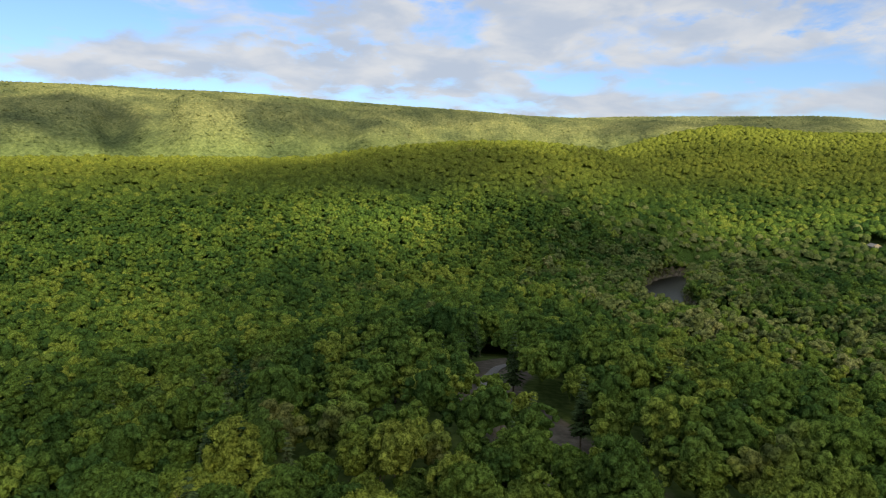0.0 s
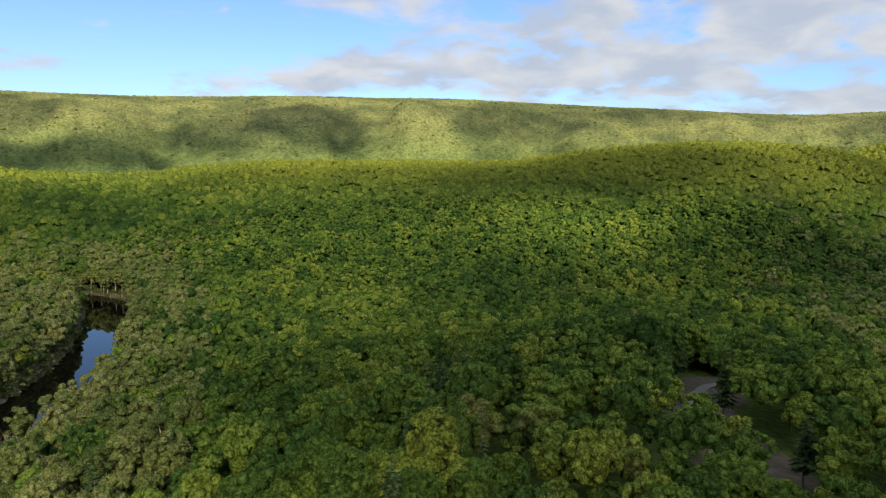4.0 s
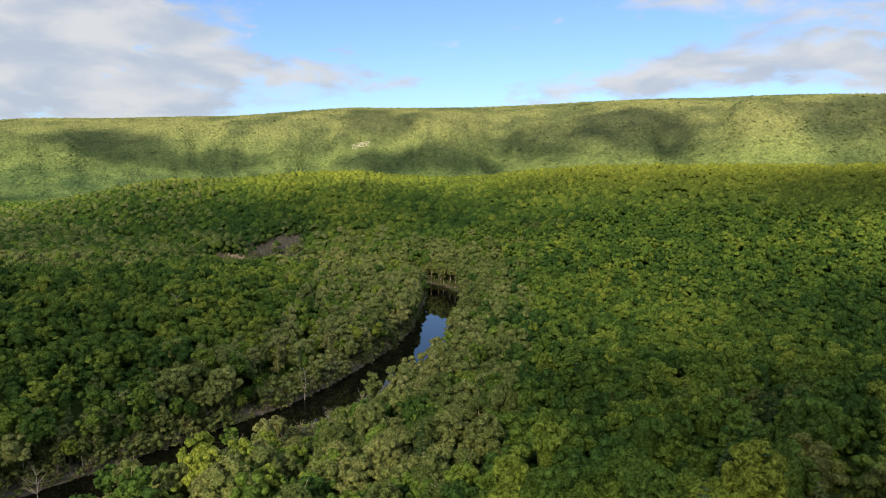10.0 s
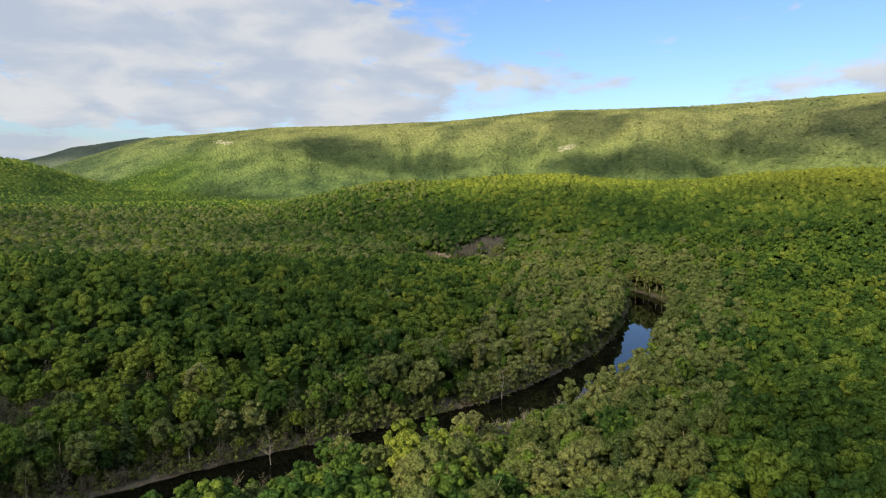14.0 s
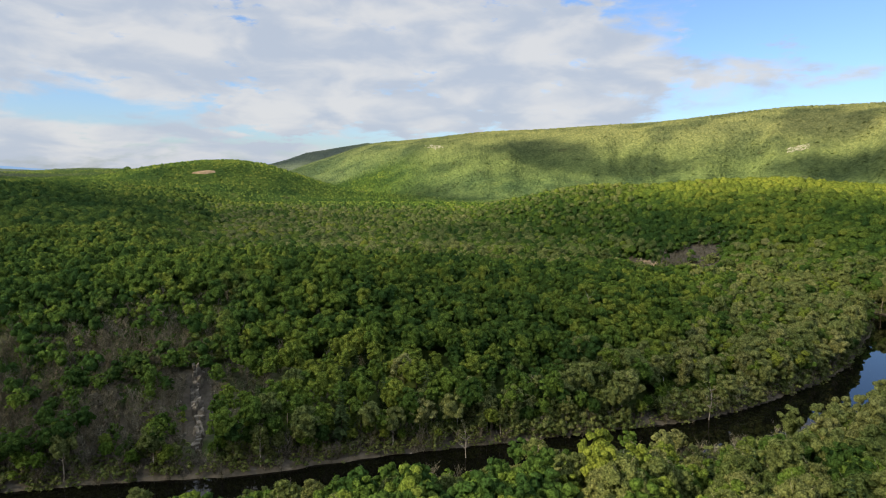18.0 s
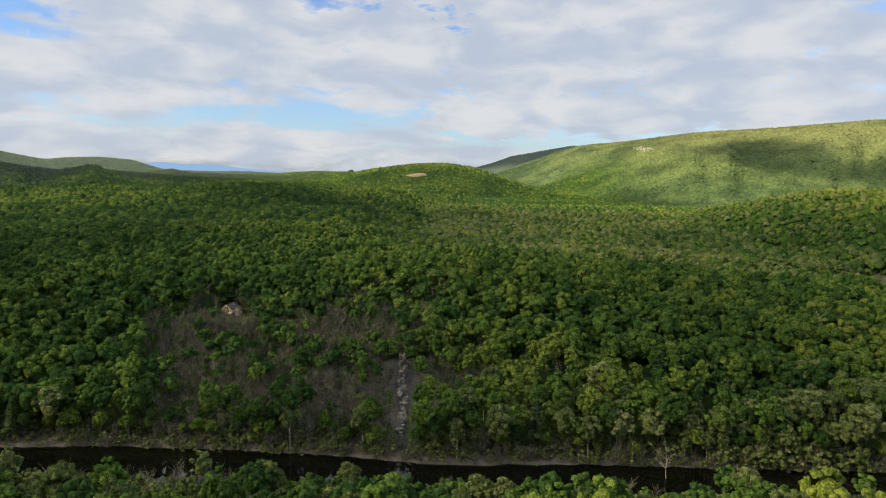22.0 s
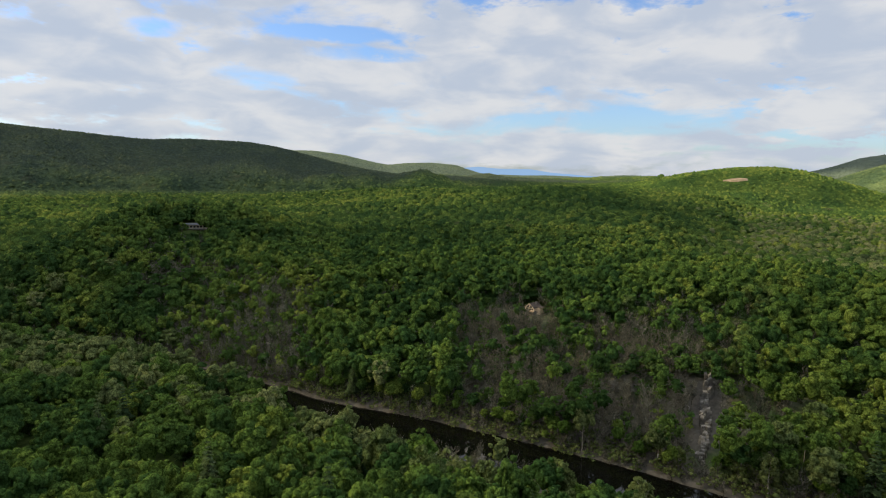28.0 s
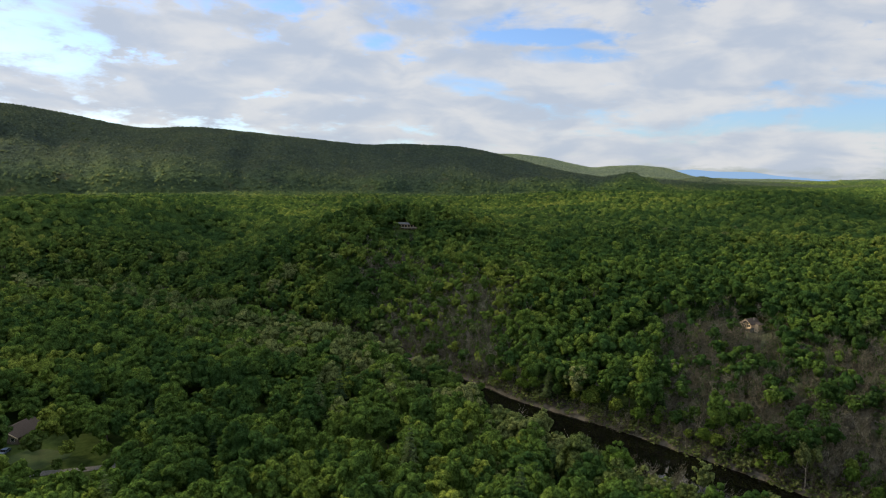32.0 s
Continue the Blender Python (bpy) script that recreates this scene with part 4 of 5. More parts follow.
        tree = copy_thing(young_sets[int(rng.integers(len(young_sets)))], Matrix())
        tree.matrix_basis = Matrix.LocRotScale((px, py, pz - 0.3), Euler((0, 0, rng.uniform(0, 6.28))), Vector((s * 1.15, s * 1.15, s)))
    # tall pale trees on both banks of the bend
    along = np.gradient(RIVER, axis=0)
    along /= np.linalg.norm(along, axis=1)[:, None]
    for k in range(74):
        i, side, off = int(rng.integers(24, 94)), rng.choice((-1, 1)), RIVER_HALF + 3.5 + 17 * rng.random() ** 1.6
        px, py = RIVER[i] + side * off * np.array([-along[i][1], along[i][0]])
        s, spot = rng.uniform(0.85, 1.3), (np.array([px]), np.array([py]))
        s = min(s, float(bank_share(*spot, height(*spot), rng)[0]))
        if s < 0.35 or from_line(*spot, RIVER)[0] < RIVER_HALF + 3 or (off < 24 and low_growth(*spot)[0] < 0.6):
            continue
        tree = copy_thing(sets[1][int(rng.integers(len(sets[1])))], Matrix())
        tree.matrix_basis = Matrix.LocRotScale((px, py, height(*spot)[0] - 0.3), Euler((0, 0, rng.uniform(0, 6.28))), Vector((s * 1.1, s * 1.1, s)))
    # the grove that closes the far end of the reach
    for k in range(34):
        i, off = int(rng.integers(20, 44)), RIVER_HALF + rng.uniform(2.4, 9.0)
        sides = [RIVER[i] + side * off * np.array([-along[i][1], along[i][0]]) for side in (-1, 1)]
        px, py = max(sides, key=lambda p: math.hypot(*p))
        s = rng.uniform(0.75, 1.25)
        tree = copy_thing(sets[1][int(rng.integers(4))], Matrix())
        tree.matrix_basis = Matrix.LocRotScale((px, py, float(height(np.array([px]), np.array([py]))[0]) - 2.2 * s), Euler((0, 0, rng.uniform(0, 6.28))), Vector((s * 1.15, s * 1.15, s)))
    # the row of trees that stands on the far bank, close to the water
    for k in range(96):
        az = 62 + 80 * (k + rng.random()) / 96
        p = heading(az)
        shore = 170 + np.arange(0, 260, 1.0)
        off = from_line(p[0] * shore, p[1] * shore, RIVER)
        wet = shore[off < RIVER_HALF]
        away = (wet.max() if len(wet) else 300) + rng.uniform(2.5, 11)
        px, py, pz = plan(az, away)
        if not open_ground(np.array([px]), np.array([py]))[0] or (az > 102 and rng.random() < 0.55):
            continue
        pale = rng.random() < 0.62 - 0.42 * step(np.array([az]), 70, 92)[0]
        family, s = (sets[1], rng.uniform(0.5, 0.95)) if pale else (sets[0], rng.uniform(0.4, 0.75)) if rng.random() < 0.6 else (young_sets, rng.uniform(0.35, 0.65))
        tree = copy_thing(family[int(rng.integers(len(family)))], Matrix())
        tree.matrix_basis = Matrix.LocRotScale((px, py, pz - 0.3), Euler((0, 0, rng.uniform(0, 6.28))), Vector((s, s, s * rng.uniform(0.9, 1.15))))
    rest = ~single
    for k, name, label, mats, temps in ((0, "near_woodland", "closed canopy of green broadleaf trees", [leaf_far], mid_crowns),
                                        (1, "riverside_woodland", "thin pale olive trees on the river flats", [olive_far], mid_sparse)):
        sel = rest & ((kind == k) | ((k == 0) & (kind == 2)))
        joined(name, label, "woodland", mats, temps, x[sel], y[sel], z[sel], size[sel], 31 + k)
    # slopes beyond, in rings of growing distance
    for name, label, spacing, near, far, temps, seed, sunk in (
            ("slope_woodland", "broadleaf woods on the slopes over the river", 5.4, 262, 622, slope_crowns, 41, 0.5),
            ("hill_woodland", "unbroken broadleaf forest over hills and plateau", 6.6, 612, 1375, hill_crowns, 43, 1.5),
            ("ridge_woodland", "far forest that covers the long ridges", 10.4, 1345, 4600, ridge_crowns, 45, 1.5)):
        x, y, rng = scattered(spacing, near, far, AZ0, AZ1, seed)
        z = height(x, y)
        ok = open_ground(x, y) & in_sight(x, y, z)
        x, y, z = x[ok], y[ok], z[ok]
        flood, bare, foot = zones(x, y)
        twiggy = rng.random(len(x)) < bare * 1.05
        if far < 1400:
            bx, by, bz = np.append(bx, x[twiggy]), np.append(by, y[twiggy]), np.append(bz, z[twiggy])
        x, y, z, flood, bare = (v[~twiggy] for v in (x, y, z, flood, bare))
        spread = 0.60 if far < 700 else 0.30
        size = (0.95 - 0.45 * spread + spread * rng.beta(2, 2.4, len(x))) * (1 - 0.4 * bare) * low_growth(x, y)
        if far < 700:
            size = np.minimum(size, bank_share(x, y, z, rng))
            grove = step(np.hypot(x + heading(46)[0] * -545, y - heading(46)[1] * 545), 50, 25)
            size = size * (1 + 0.3 * grove)
        pale = rng.random(len(x)) < flood * 0.8
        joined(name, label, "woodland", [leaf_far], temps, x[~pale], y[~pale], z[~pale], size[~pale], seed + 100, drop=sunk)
        if pale.any() and far < 1400:
            joined("pale_" + name, "pale olive trees on the flat valley floor", "woodland", [olive_far], slope_sparse if far < 700 else temps,
                   x[pale], y[pale], z[pale], size[pale], seed + 200)
    # thick growth on the bluffs, and bushes along the banks
    x, y, rng = scattered(2.8, 190, 480, 82, 166, 51)
    flood, bare, foot = zones(x, y)
    ok = (rng.random(len(x)) < bare * 1.4) & (from_line(x, y, RIVER) > RIVER_HALF + 2) & open_ground(x, y)
    x, y = x[ok], y[ok]
    z, green = height(x, y), rng.random(ok.sum()) < 0.22
    joined("bluff_shrubs", "green shrubs and saplings between leafless trees on the bluff", "shrubs", [leaf_far], shrub_crowns, x[green], y[green], z[green],
           rng.uniform(0.6, 1.7, green.sum()), 73)
    bx, by, bz = np.append(bx, x[~green]), np.append(by, y[~green]), np.append(bz, z[~green])
    x, y, rng = scattered(2.7, 150, 700, -38, 166, 52)
    bank = np.minimum(from_line(x, y, RIVER) - RIVER_HALF, from_line(x, y, CREEK) - CREEK_HALF)
    ok = (bank > 0.4) & (bank < 11) & (rng.random(len(x)) < 0.8)
    x, y, bank = x[ok], y[ok], bank[ok]
    z, size = height(x, y), rng.uniform(0.40, 1.0, ok.sum()) * (0.62 + 0.06 * bank)
    more_x, more_y, more_rng = scattered(3.0, 150, 700, -38, 166, 53)
    edge = np.minimum(from_line(more_x, more_y, RIVER) - RIVER_HALF, from_line(more_x, more_y, CREEK) - CREEK_HALF)
    ok = (edge > -0.4) & (edge < 4.5) & (more_rng.random(len(edge)) < 0.8)
    x, y = np.append(x, more_x[ok]), np.append(y, more_y[ok])
    z, size = np.append(z, height(more_x[ok], more_y[ok])), np.append(size, more_rng.uniform(0.30, 0.72, ok.sum()))
    belt_x, belt_y, belt_rng = scattered(1.9, 170, 400, 46, 143, 54)
    turn = np.degrees(np.arctan2(-belt_x, belt_y))
    edge = from_line(belt_x, belt_y, RIVER) - RIVER_HALF
    ok = (edge > 0.3) & (edge < 9) & (fractal(belt_x, belt_y, 16, 57, 3) > -0.12) & (np.hypot(belt_x, belt_y) > curve(np.where(turn < -85, turn + 360, turn), OPEN_WATER) + 4)
    x, y = np.append(x, belt_x[ok]), np.append(y, belt_y[ok])
    z, size = np.append(z, height(belt_x[ok], belt_y[ok])), np.append(size, (belt_rng.uniform(0.3, 0.75, ok.sum()) + 0.04 * edge[ok]) * (1 + 0.7 * (1 - step(np.abs(turn[ok]), 72, 88))))
    dull = rng.random(len(x)) < 0.25 + 0.15 * step(np.abs(np.degrees(np.arctan2(-x, y))), 74, 88)
    joined("bank_bushes", "olive bushes and tall weeds along the river bank", "shrubs", [olive_far], shrub_crowns, x[~dull], y[~dull], z[~dull], size[~dull], 74)
    bx, by, bz = np.append(bx, x[dull][::2]), np.append(by, y[dull][::2]), np.append(bz, z[dull][::2] - 3.5)
    rng = np.random.default_rng(71)
    joined("leafless_woodland", "grey-brown leafless trees and brush on the steep bluffs", "woodland", [twig_mat], twig_crowns, bx, by, bz,
           rng.uniform(0.75, 1.35, len(bx)), 72)


plant()

# ---- water, lane ----


def ribbon(name, line, half, lift, mat, on_ground=False, rows_across=2):
    """A strip along a bent line on the plan."""
    t = np.gradient(line, axis=0)
    t /= np.linalg.norm(t, axis=1)[:, None]
    side = np.stack([-t[:, 1], t[:, 0]], 1)
    offs = np.linspace(-half, half, rows_across)
    V = []
    for o in offs:
        p = line + side * o
        z = height(p[:, 0], p[:, 1]) + lift if on_ground else np.full(len(p), lift)
        V.append(np.column_stack([p, z]))
    n = len(line)
    F = []
    for k in range(rows_across - 1):
        i = np.arange(n - 1) + k * n
        F += [np.stack([i, i + 1, i + n + 1], 1), np.stack([i, i + n + 1, i + n], 1)]
    return new(name, mesh_of(name, np.concatenate(V), np.concatenate(F), [mat], flat=False))


def water_material(name="dark_river_water", roughness=0.02, waves=0.035):
    m, nt, out = material(name)
    geo = nt.nodes.new("ShaderNodeNewGeometry")
    shade = nt.nodes.new("ShaderNodeBsdfPrincipled")
    shade.inputs["Base Color"].default_value = (0.0030, 0.0034, 0.0025, 1)
    shade.inputs["Roughness"].default_value = roughness
    shade.inputs["IOR"].default_value = 1.33
    ripple = nt.nodes.new("ShaderNodeBump")
    ripple.inputs["Strength"].default_value, ripple.inputs["Distance"].default_value = waves, 0.10
    link(nt, noise_tex(nt, geo.outputs["Position"], 0.5, 4), ripple.inputs["Height"])
    link(nt, ripple.outputs[0], shade.inputs["Normal"])
    link(nt, shade.outputs[0], out.inputs[0])
    return m


water_mat = water_material()
lane_mat = rough("worn_grey_asphalt", (0.10, 0.10, 0.10), (0.17, 0.17, 0.165), 1.5, bump=0.15)
tagged(ribbon("river", RIVER, RIVER_HALF + 3.5, 0.0, water_mat), "dark calm river that mirrors sky and trees", "river", kind="structure")
tagged(ribbon("river_bend", CREEK, CREEK_HALF + 3.5, 0.0, water_material("rippled_river_water", 0.32, 1.0)), "grey river bend beyond the wooded spur", "river", kind="structure")
tagged(ribbon("road", LANE, LANE_HALF, 0.4, lane_mat, True, 5), "narrow grey asphalt lane through the wood", "road", kind="structure")

# ---- unseen low clouds, added out of view above the drone to shade the land ----


def cloud_material(name, clear_share):
    m, nt, out = material(name)
    geo = nt.nodes.new("ShaderNodeNewGeometry")
    tone = noise_tex(nt, geo.outputs["Position"], 0.006, 5)
    col = blend(nt, tone, (0.78, 0.79, 0.82), (0.92, 0.92, 0.93))
    face, inner, clear = (nt.nodes.new("ShaderNodeBsdf" + k) for k in ("Diffuse", "Translucent", "Transparent"))
    link(nt, col, face.inputs[0])
    link(nt, col, inner.inputs[0])
    mix, thin = nt.nodes.new("ShaderNodeMixShader"), nt.nodes.new("ShaderNodeMixShader")
    mix.inputs[0].default_value = 0.6
    link(nt, face.outputs[0], mix.inputs[1])
    link(nt, inner.outputs[0], mix.inputs[2])
    thin.inputs[0].default_value = clear_share
    link(nt, mix.outputs[0], thin.inputs[1])
    link(nt, clear.outputs[0], thin.inputs[2])
    link(nt, thin.outputs[0], out.inputs[0])
    return m


cloud_mats = [cloud_material("cloud_vapour", 0.60), cloud_material("thin_cloud_vapour", 0.66), cloud_material("dense_cloud_vapour", 0.40), cloud_material("cloud_veil", 0.77)]


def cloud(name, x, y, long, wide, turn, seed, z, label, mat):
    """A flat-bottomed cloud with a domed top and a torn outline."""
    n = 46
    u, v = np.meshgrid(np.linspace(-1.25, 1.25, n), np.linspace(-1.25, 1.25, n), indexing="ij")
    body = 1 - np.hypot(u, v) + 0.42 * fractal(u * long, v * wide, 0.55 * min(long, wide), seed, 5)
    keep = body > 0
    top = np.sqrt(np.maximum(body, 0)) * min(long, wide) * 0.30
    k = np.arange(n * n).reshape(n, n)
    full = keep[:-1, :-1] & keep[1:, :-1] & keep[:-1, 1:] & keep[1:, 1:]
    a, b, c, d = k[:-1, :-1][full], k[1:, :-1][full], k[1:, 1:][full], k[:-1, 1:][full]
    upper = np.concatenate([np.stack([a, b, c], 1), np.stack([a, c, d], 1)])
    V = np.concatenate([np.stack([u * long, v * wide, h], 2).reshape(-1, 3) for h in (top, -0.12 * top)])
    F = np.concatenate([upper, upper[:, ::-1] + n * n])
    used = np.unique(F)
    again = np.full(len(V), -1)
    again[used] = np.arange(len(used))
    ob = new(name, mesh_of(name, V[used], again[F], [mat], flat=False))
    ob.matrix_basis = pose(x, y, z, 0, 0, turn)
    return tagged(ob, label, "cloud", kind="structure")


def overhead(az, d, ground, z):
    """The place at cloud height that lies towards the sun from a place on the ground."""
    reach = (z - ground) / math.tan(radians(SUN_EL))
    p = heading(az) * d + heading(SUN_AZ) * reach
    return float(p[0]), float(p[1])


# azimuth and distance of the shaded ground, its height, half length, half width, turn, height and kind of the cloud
SHADE_CLOUDS = ((-29, 365, 35, 300, 290, 0, 650, 1), (136, 1500, 50, 1400, 800, 218, 1500, 1), (164, 380, 40, 190, 200, 164, 900, 1), (38, 320, 40, 330, 210, 38, 900, 1), (160, 2350, 180, 1000, 650, 160, 1500, 0),
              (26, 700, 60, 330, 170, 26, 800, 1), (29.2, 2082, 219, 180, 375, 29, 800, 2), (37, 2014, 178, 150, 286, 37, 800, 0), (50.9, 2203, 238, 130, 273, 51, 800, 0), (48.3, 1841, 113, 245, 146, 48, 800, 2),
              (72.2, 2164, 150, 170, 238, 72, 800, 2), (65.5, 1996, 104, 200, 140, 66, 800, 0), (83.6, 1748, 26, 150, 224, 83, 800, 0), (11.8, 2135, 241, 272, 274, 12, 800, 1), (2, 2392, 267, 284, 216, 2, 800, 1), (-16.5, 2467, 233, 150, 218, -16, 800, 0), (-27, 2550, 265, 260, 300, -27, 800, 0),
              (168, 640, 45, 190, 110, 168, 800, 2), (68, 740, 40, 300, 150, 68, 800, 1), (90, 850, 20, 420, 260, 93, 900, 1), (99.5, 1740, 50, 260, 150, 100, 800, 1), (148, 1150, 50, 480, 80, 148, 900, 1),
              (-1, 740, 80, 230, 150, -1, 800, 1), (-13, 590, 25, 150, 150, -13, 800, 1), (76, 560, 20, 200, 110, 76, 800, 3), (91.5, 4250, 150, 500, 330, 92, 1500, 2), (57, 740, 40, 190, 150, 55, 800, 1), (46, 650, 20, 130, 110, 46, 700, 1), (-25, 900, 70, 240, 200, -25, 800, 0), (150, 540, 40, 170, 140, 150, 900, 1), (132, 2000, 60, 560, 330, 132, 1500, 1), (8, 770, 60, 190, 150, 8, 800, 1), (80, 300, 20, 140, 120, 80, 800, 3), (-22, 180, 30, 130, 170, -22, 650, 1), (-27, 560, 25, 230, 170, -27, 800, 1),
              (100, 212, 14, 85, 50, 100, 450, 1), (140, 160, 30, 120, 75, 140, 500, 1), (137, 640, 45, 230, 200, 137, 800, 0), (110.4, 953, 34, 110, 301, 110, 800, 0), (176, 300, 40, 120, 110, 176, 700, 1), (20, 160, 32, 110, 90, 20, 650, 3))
for k, (az, d, ground_z, long, wide, turn, z, kind) in enumerate(SHADE_CLOUDS):
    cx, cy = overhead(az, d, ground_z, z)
    cloud("shade_cloud_bank" if long > 450 else "cloud", cx, cy, long, wide, turn, 900 + k, z, "unseen flat-bottomed cloud added to shade the wooded valley", cloud_mats[kind])

# ---- houses ----
cream = rough("cream_siding", (0.58, 0.45, 0.30), (0.68, 0.54, 0.38), 4.0, bump=0.1)
shingle = rough("brown_shingles", (0.065, 0.052, 0.045), (0.110, 0.090, 0.078), 5.0, bump=0.4)
slate = rough("blue_grey_roofing", (0.13, 0.135, 0.15), (0.20, 0.205, 0.22), 4.0, bump=0.3)
white_paint = rough("white_paint", (0.36, 0.35, 0.33), (0.45, 0.44, 0.42), 3.0, bump=0.05)
red_wood = rough("red_brown_boards", (0.20, 0.075, 0.045), (0.28, 0.11, 0.065), 3.0, bump=0.2)
deck_wood = rough("weathered_deck_boards", (0.34, 0.26, 0.18), (0.46, 0.37, 0.27), 3.0, bump=0.2)
stone = rough("grey_foundation_stone", (0.13, 0.125, 0.11), (0.22, 0.21, 0.19), 1.5, bump=0.5)


def glass_material():
    m, nt, out = material("dark_window_glass")
    shade = nt.nodes.new("ShaderNodeBsdfPrincipled")
    shade.inputs["Base Color"].default_value = (0.015, 0.018, 0.022, 1)
    shade.inputs["Roughness"].default_value = 0.08
    link(nt, shade.outputs[0], out.inputs[0])
    return m


glass = glass_material()


def block(bm, x0, x1, y0, y1, z0, z1):
    v = [bm.verts.new(p) for p in ((x0, y0, z0), (x1, y0, z0), (x1, y1, z0), (x0, y1, z0), (x0, y0, z1), (x1, y0, z1), (x1, y1, z1), (x0, y1, z1))]
    for f in ((0, 3, 2, 1), (4, 5, 6, 7), (0, 1, 5, 4), (1, 2, 6, 5), (2, 3, 7, 6), (3, 0, 4, 7)):
        bm.faces.new([v[i] for i in f])
    return bm


def boxed(*sizes):
    bm = bmesh.new()
    for s in sizes:
        block(bm, *s)
    return bm


def prism(outline, y0, y1):
    """An outline in x and z, drawn out along y."""
    bm = bmesh.new()
    a = [bm.verts.new((x, y0, z)) for x, z in outline]
    b = [bm.verts.new((x, y1, z)) for x, z in outline]
    n = len(outline)
    bm.faces.new(a)
    bm.faces.new(b[::-1])
    for i in range(n):
        bm.faces.new((a[i], b[i], b[(i + 1) % n], a[(i + 1) % n]))
    bmesh.ops.recalc_face_normals(bm, faces=bm.faces)
    return bm


def window(parent, x0, x1, z0, z1, y, slope=0.0):
    """A window in a front wall: a frame with a pane; slope lifts the head of the far side."""
    w = part("window", boxed((x0 - 0.12, x0, y - 0.08, y + 0.02, z0, z1), (x1, x1 + 0.12, y - 0.08, y + 0.02, z0, z1 + slope),
                             (x0 - 0.12, x1 + 0.12, y - 0.09, y + 0.02, z0 - 0.12, z0)), white_paint, parent)
    part("pane", prism([(x0, z0), (x1, z0), (x1, z1 + slope), (x0, z1)], y - 0.03, y + 0.01), glass, w)
    return w


def placed(ob, az, d, face, sink=0.4):
    """Stands a thing on the land; its front looks towards the drone, turned by face degrees."""
    x, y, z = plan(az, d)
    ob.matrix_basis = pose(x, y, z - sink, 0, 0, az + face)
    return ob


def gable_house(name, label, width, depth, eave, ridge, wall_mat, roof_mat, under=1.2):
    root = tagged(new(name), label, "house")
    h = width / 2
    part("foundation", boxed((-h + 0.1, h - 0.1, -depth / 2 + 0.1, depth / 2 - 0.1, -2.5, under)), stone, root)
    part("wall", prism([(-h, under), (h, under), (h, under + eave), (0, under + ridge - 0.15), (-h, under + eave)], -depth / 2, depth / 2), wall_mat, root)
    k = (ridge - eave) / h
    for s in (-1, 1):
        edge = h + 0.7
        part("roof", prism([(0, under + ridge), (s * edge, under + eave - 0.7 * k), (s * edge, under + eave - 0.7 * k + 0.28), (0, under + ridge + 0.30)], -depth / 2 - 0.9, depth / 2 + 0.6),
             roof_mat, root)
        part("trim_board", prism([(0, under + ridge - 0.12), (s * edge, under + eave - 0.7 * k - 0.12), (s * edge, under + eave - 0.7 * k + 0.32), (0, under + ridge + 0.34)],
                                 -depth / 2 - 0.98, -depth / 2 - 0.91), cream, root)
    return root, under, k


def hill_house():
    root, u, k = gable_house("hill_house", "cream gabled house with a brown roof above the brown bluff", 9.4, 11.5, 3.3, 7.0, cream, shingle, under=1.6)
    y = -5.75
    for x0, x1 in ((-3.9, -2.7), (-2.3, -1.1), (1.1, 2.3), (2.7, 3.9)):
        window(root, x0, x1, u + 0.9, u + 2.3, y)
    part("door", boxed((-0.6, 0.6, y - 0.07, y + 0.02, u + 0.05, u + 2.2)), glass, root, "glazed front door")
    for x0, x1 in ((-2.9, -1.9), (-1.6, -0.3)):
        window(root, x0, x1, u + 3.1, u + 3.1 + (4.7 + x0) * k * 0.72, y, (x1 - x0) * k * 0.72)
        w = part("window", boxed((-x1, -x0, y - 0.06, y + 0.02, u + 3.0, u + 3.1)), white_paint, root)
        part("pane", prism([(-x1, u + 3.1), (-x0, u + 3.1), (-x0, u + 3.1 + (4.7 + x0) * k * 0.72), (-x1, u + 3.1 + (4.7 + x1) * k * 0.72)], y - 0.03, y + 0.01), glass, w)
    part("deck", boxed((-5.2, 5.2, y - 2.6, y - 0.05, u - 0.25, u)), deck_wood, root)
    for x in (-5.0, -2.5, 0.0, 2.5, 5.0):
        part("deck_post", boxed((x - 0.1, x + 0.1, y - 2.5, y - 2.3, -2.6, u + 1.0)), deck_wood, root)
    part("railing", boxed((-5.2, 5.2, y - 2.55, y - 2.45, u + 0.92, u + 1.02), (-5.2, 5.2, y - 2.53, y - 2.47, u + 0.45, u + 0.52)), deck_wood, root)
    part("chimney", boxed((1.6, 2.5, 1.0, 1.9, u + 4.0, u + 8.0)), stone, root)
    wing = part("wing", boxed((4.7, 8.2, -1.0, 4.8, -2.0, u + 3.0)), cream, root)
    part("wing_roof", prism([(4.5, u + 4.1), (8.9, u + 2.8), (8.9, u + 3.05), (4.5, u + 4.35)], -1.6, 5.4), shingle, wing)
    placed(root, *HOUSE_AT, -36, -0.5)
    root.scale = (0.54, 0.54, 0.54)


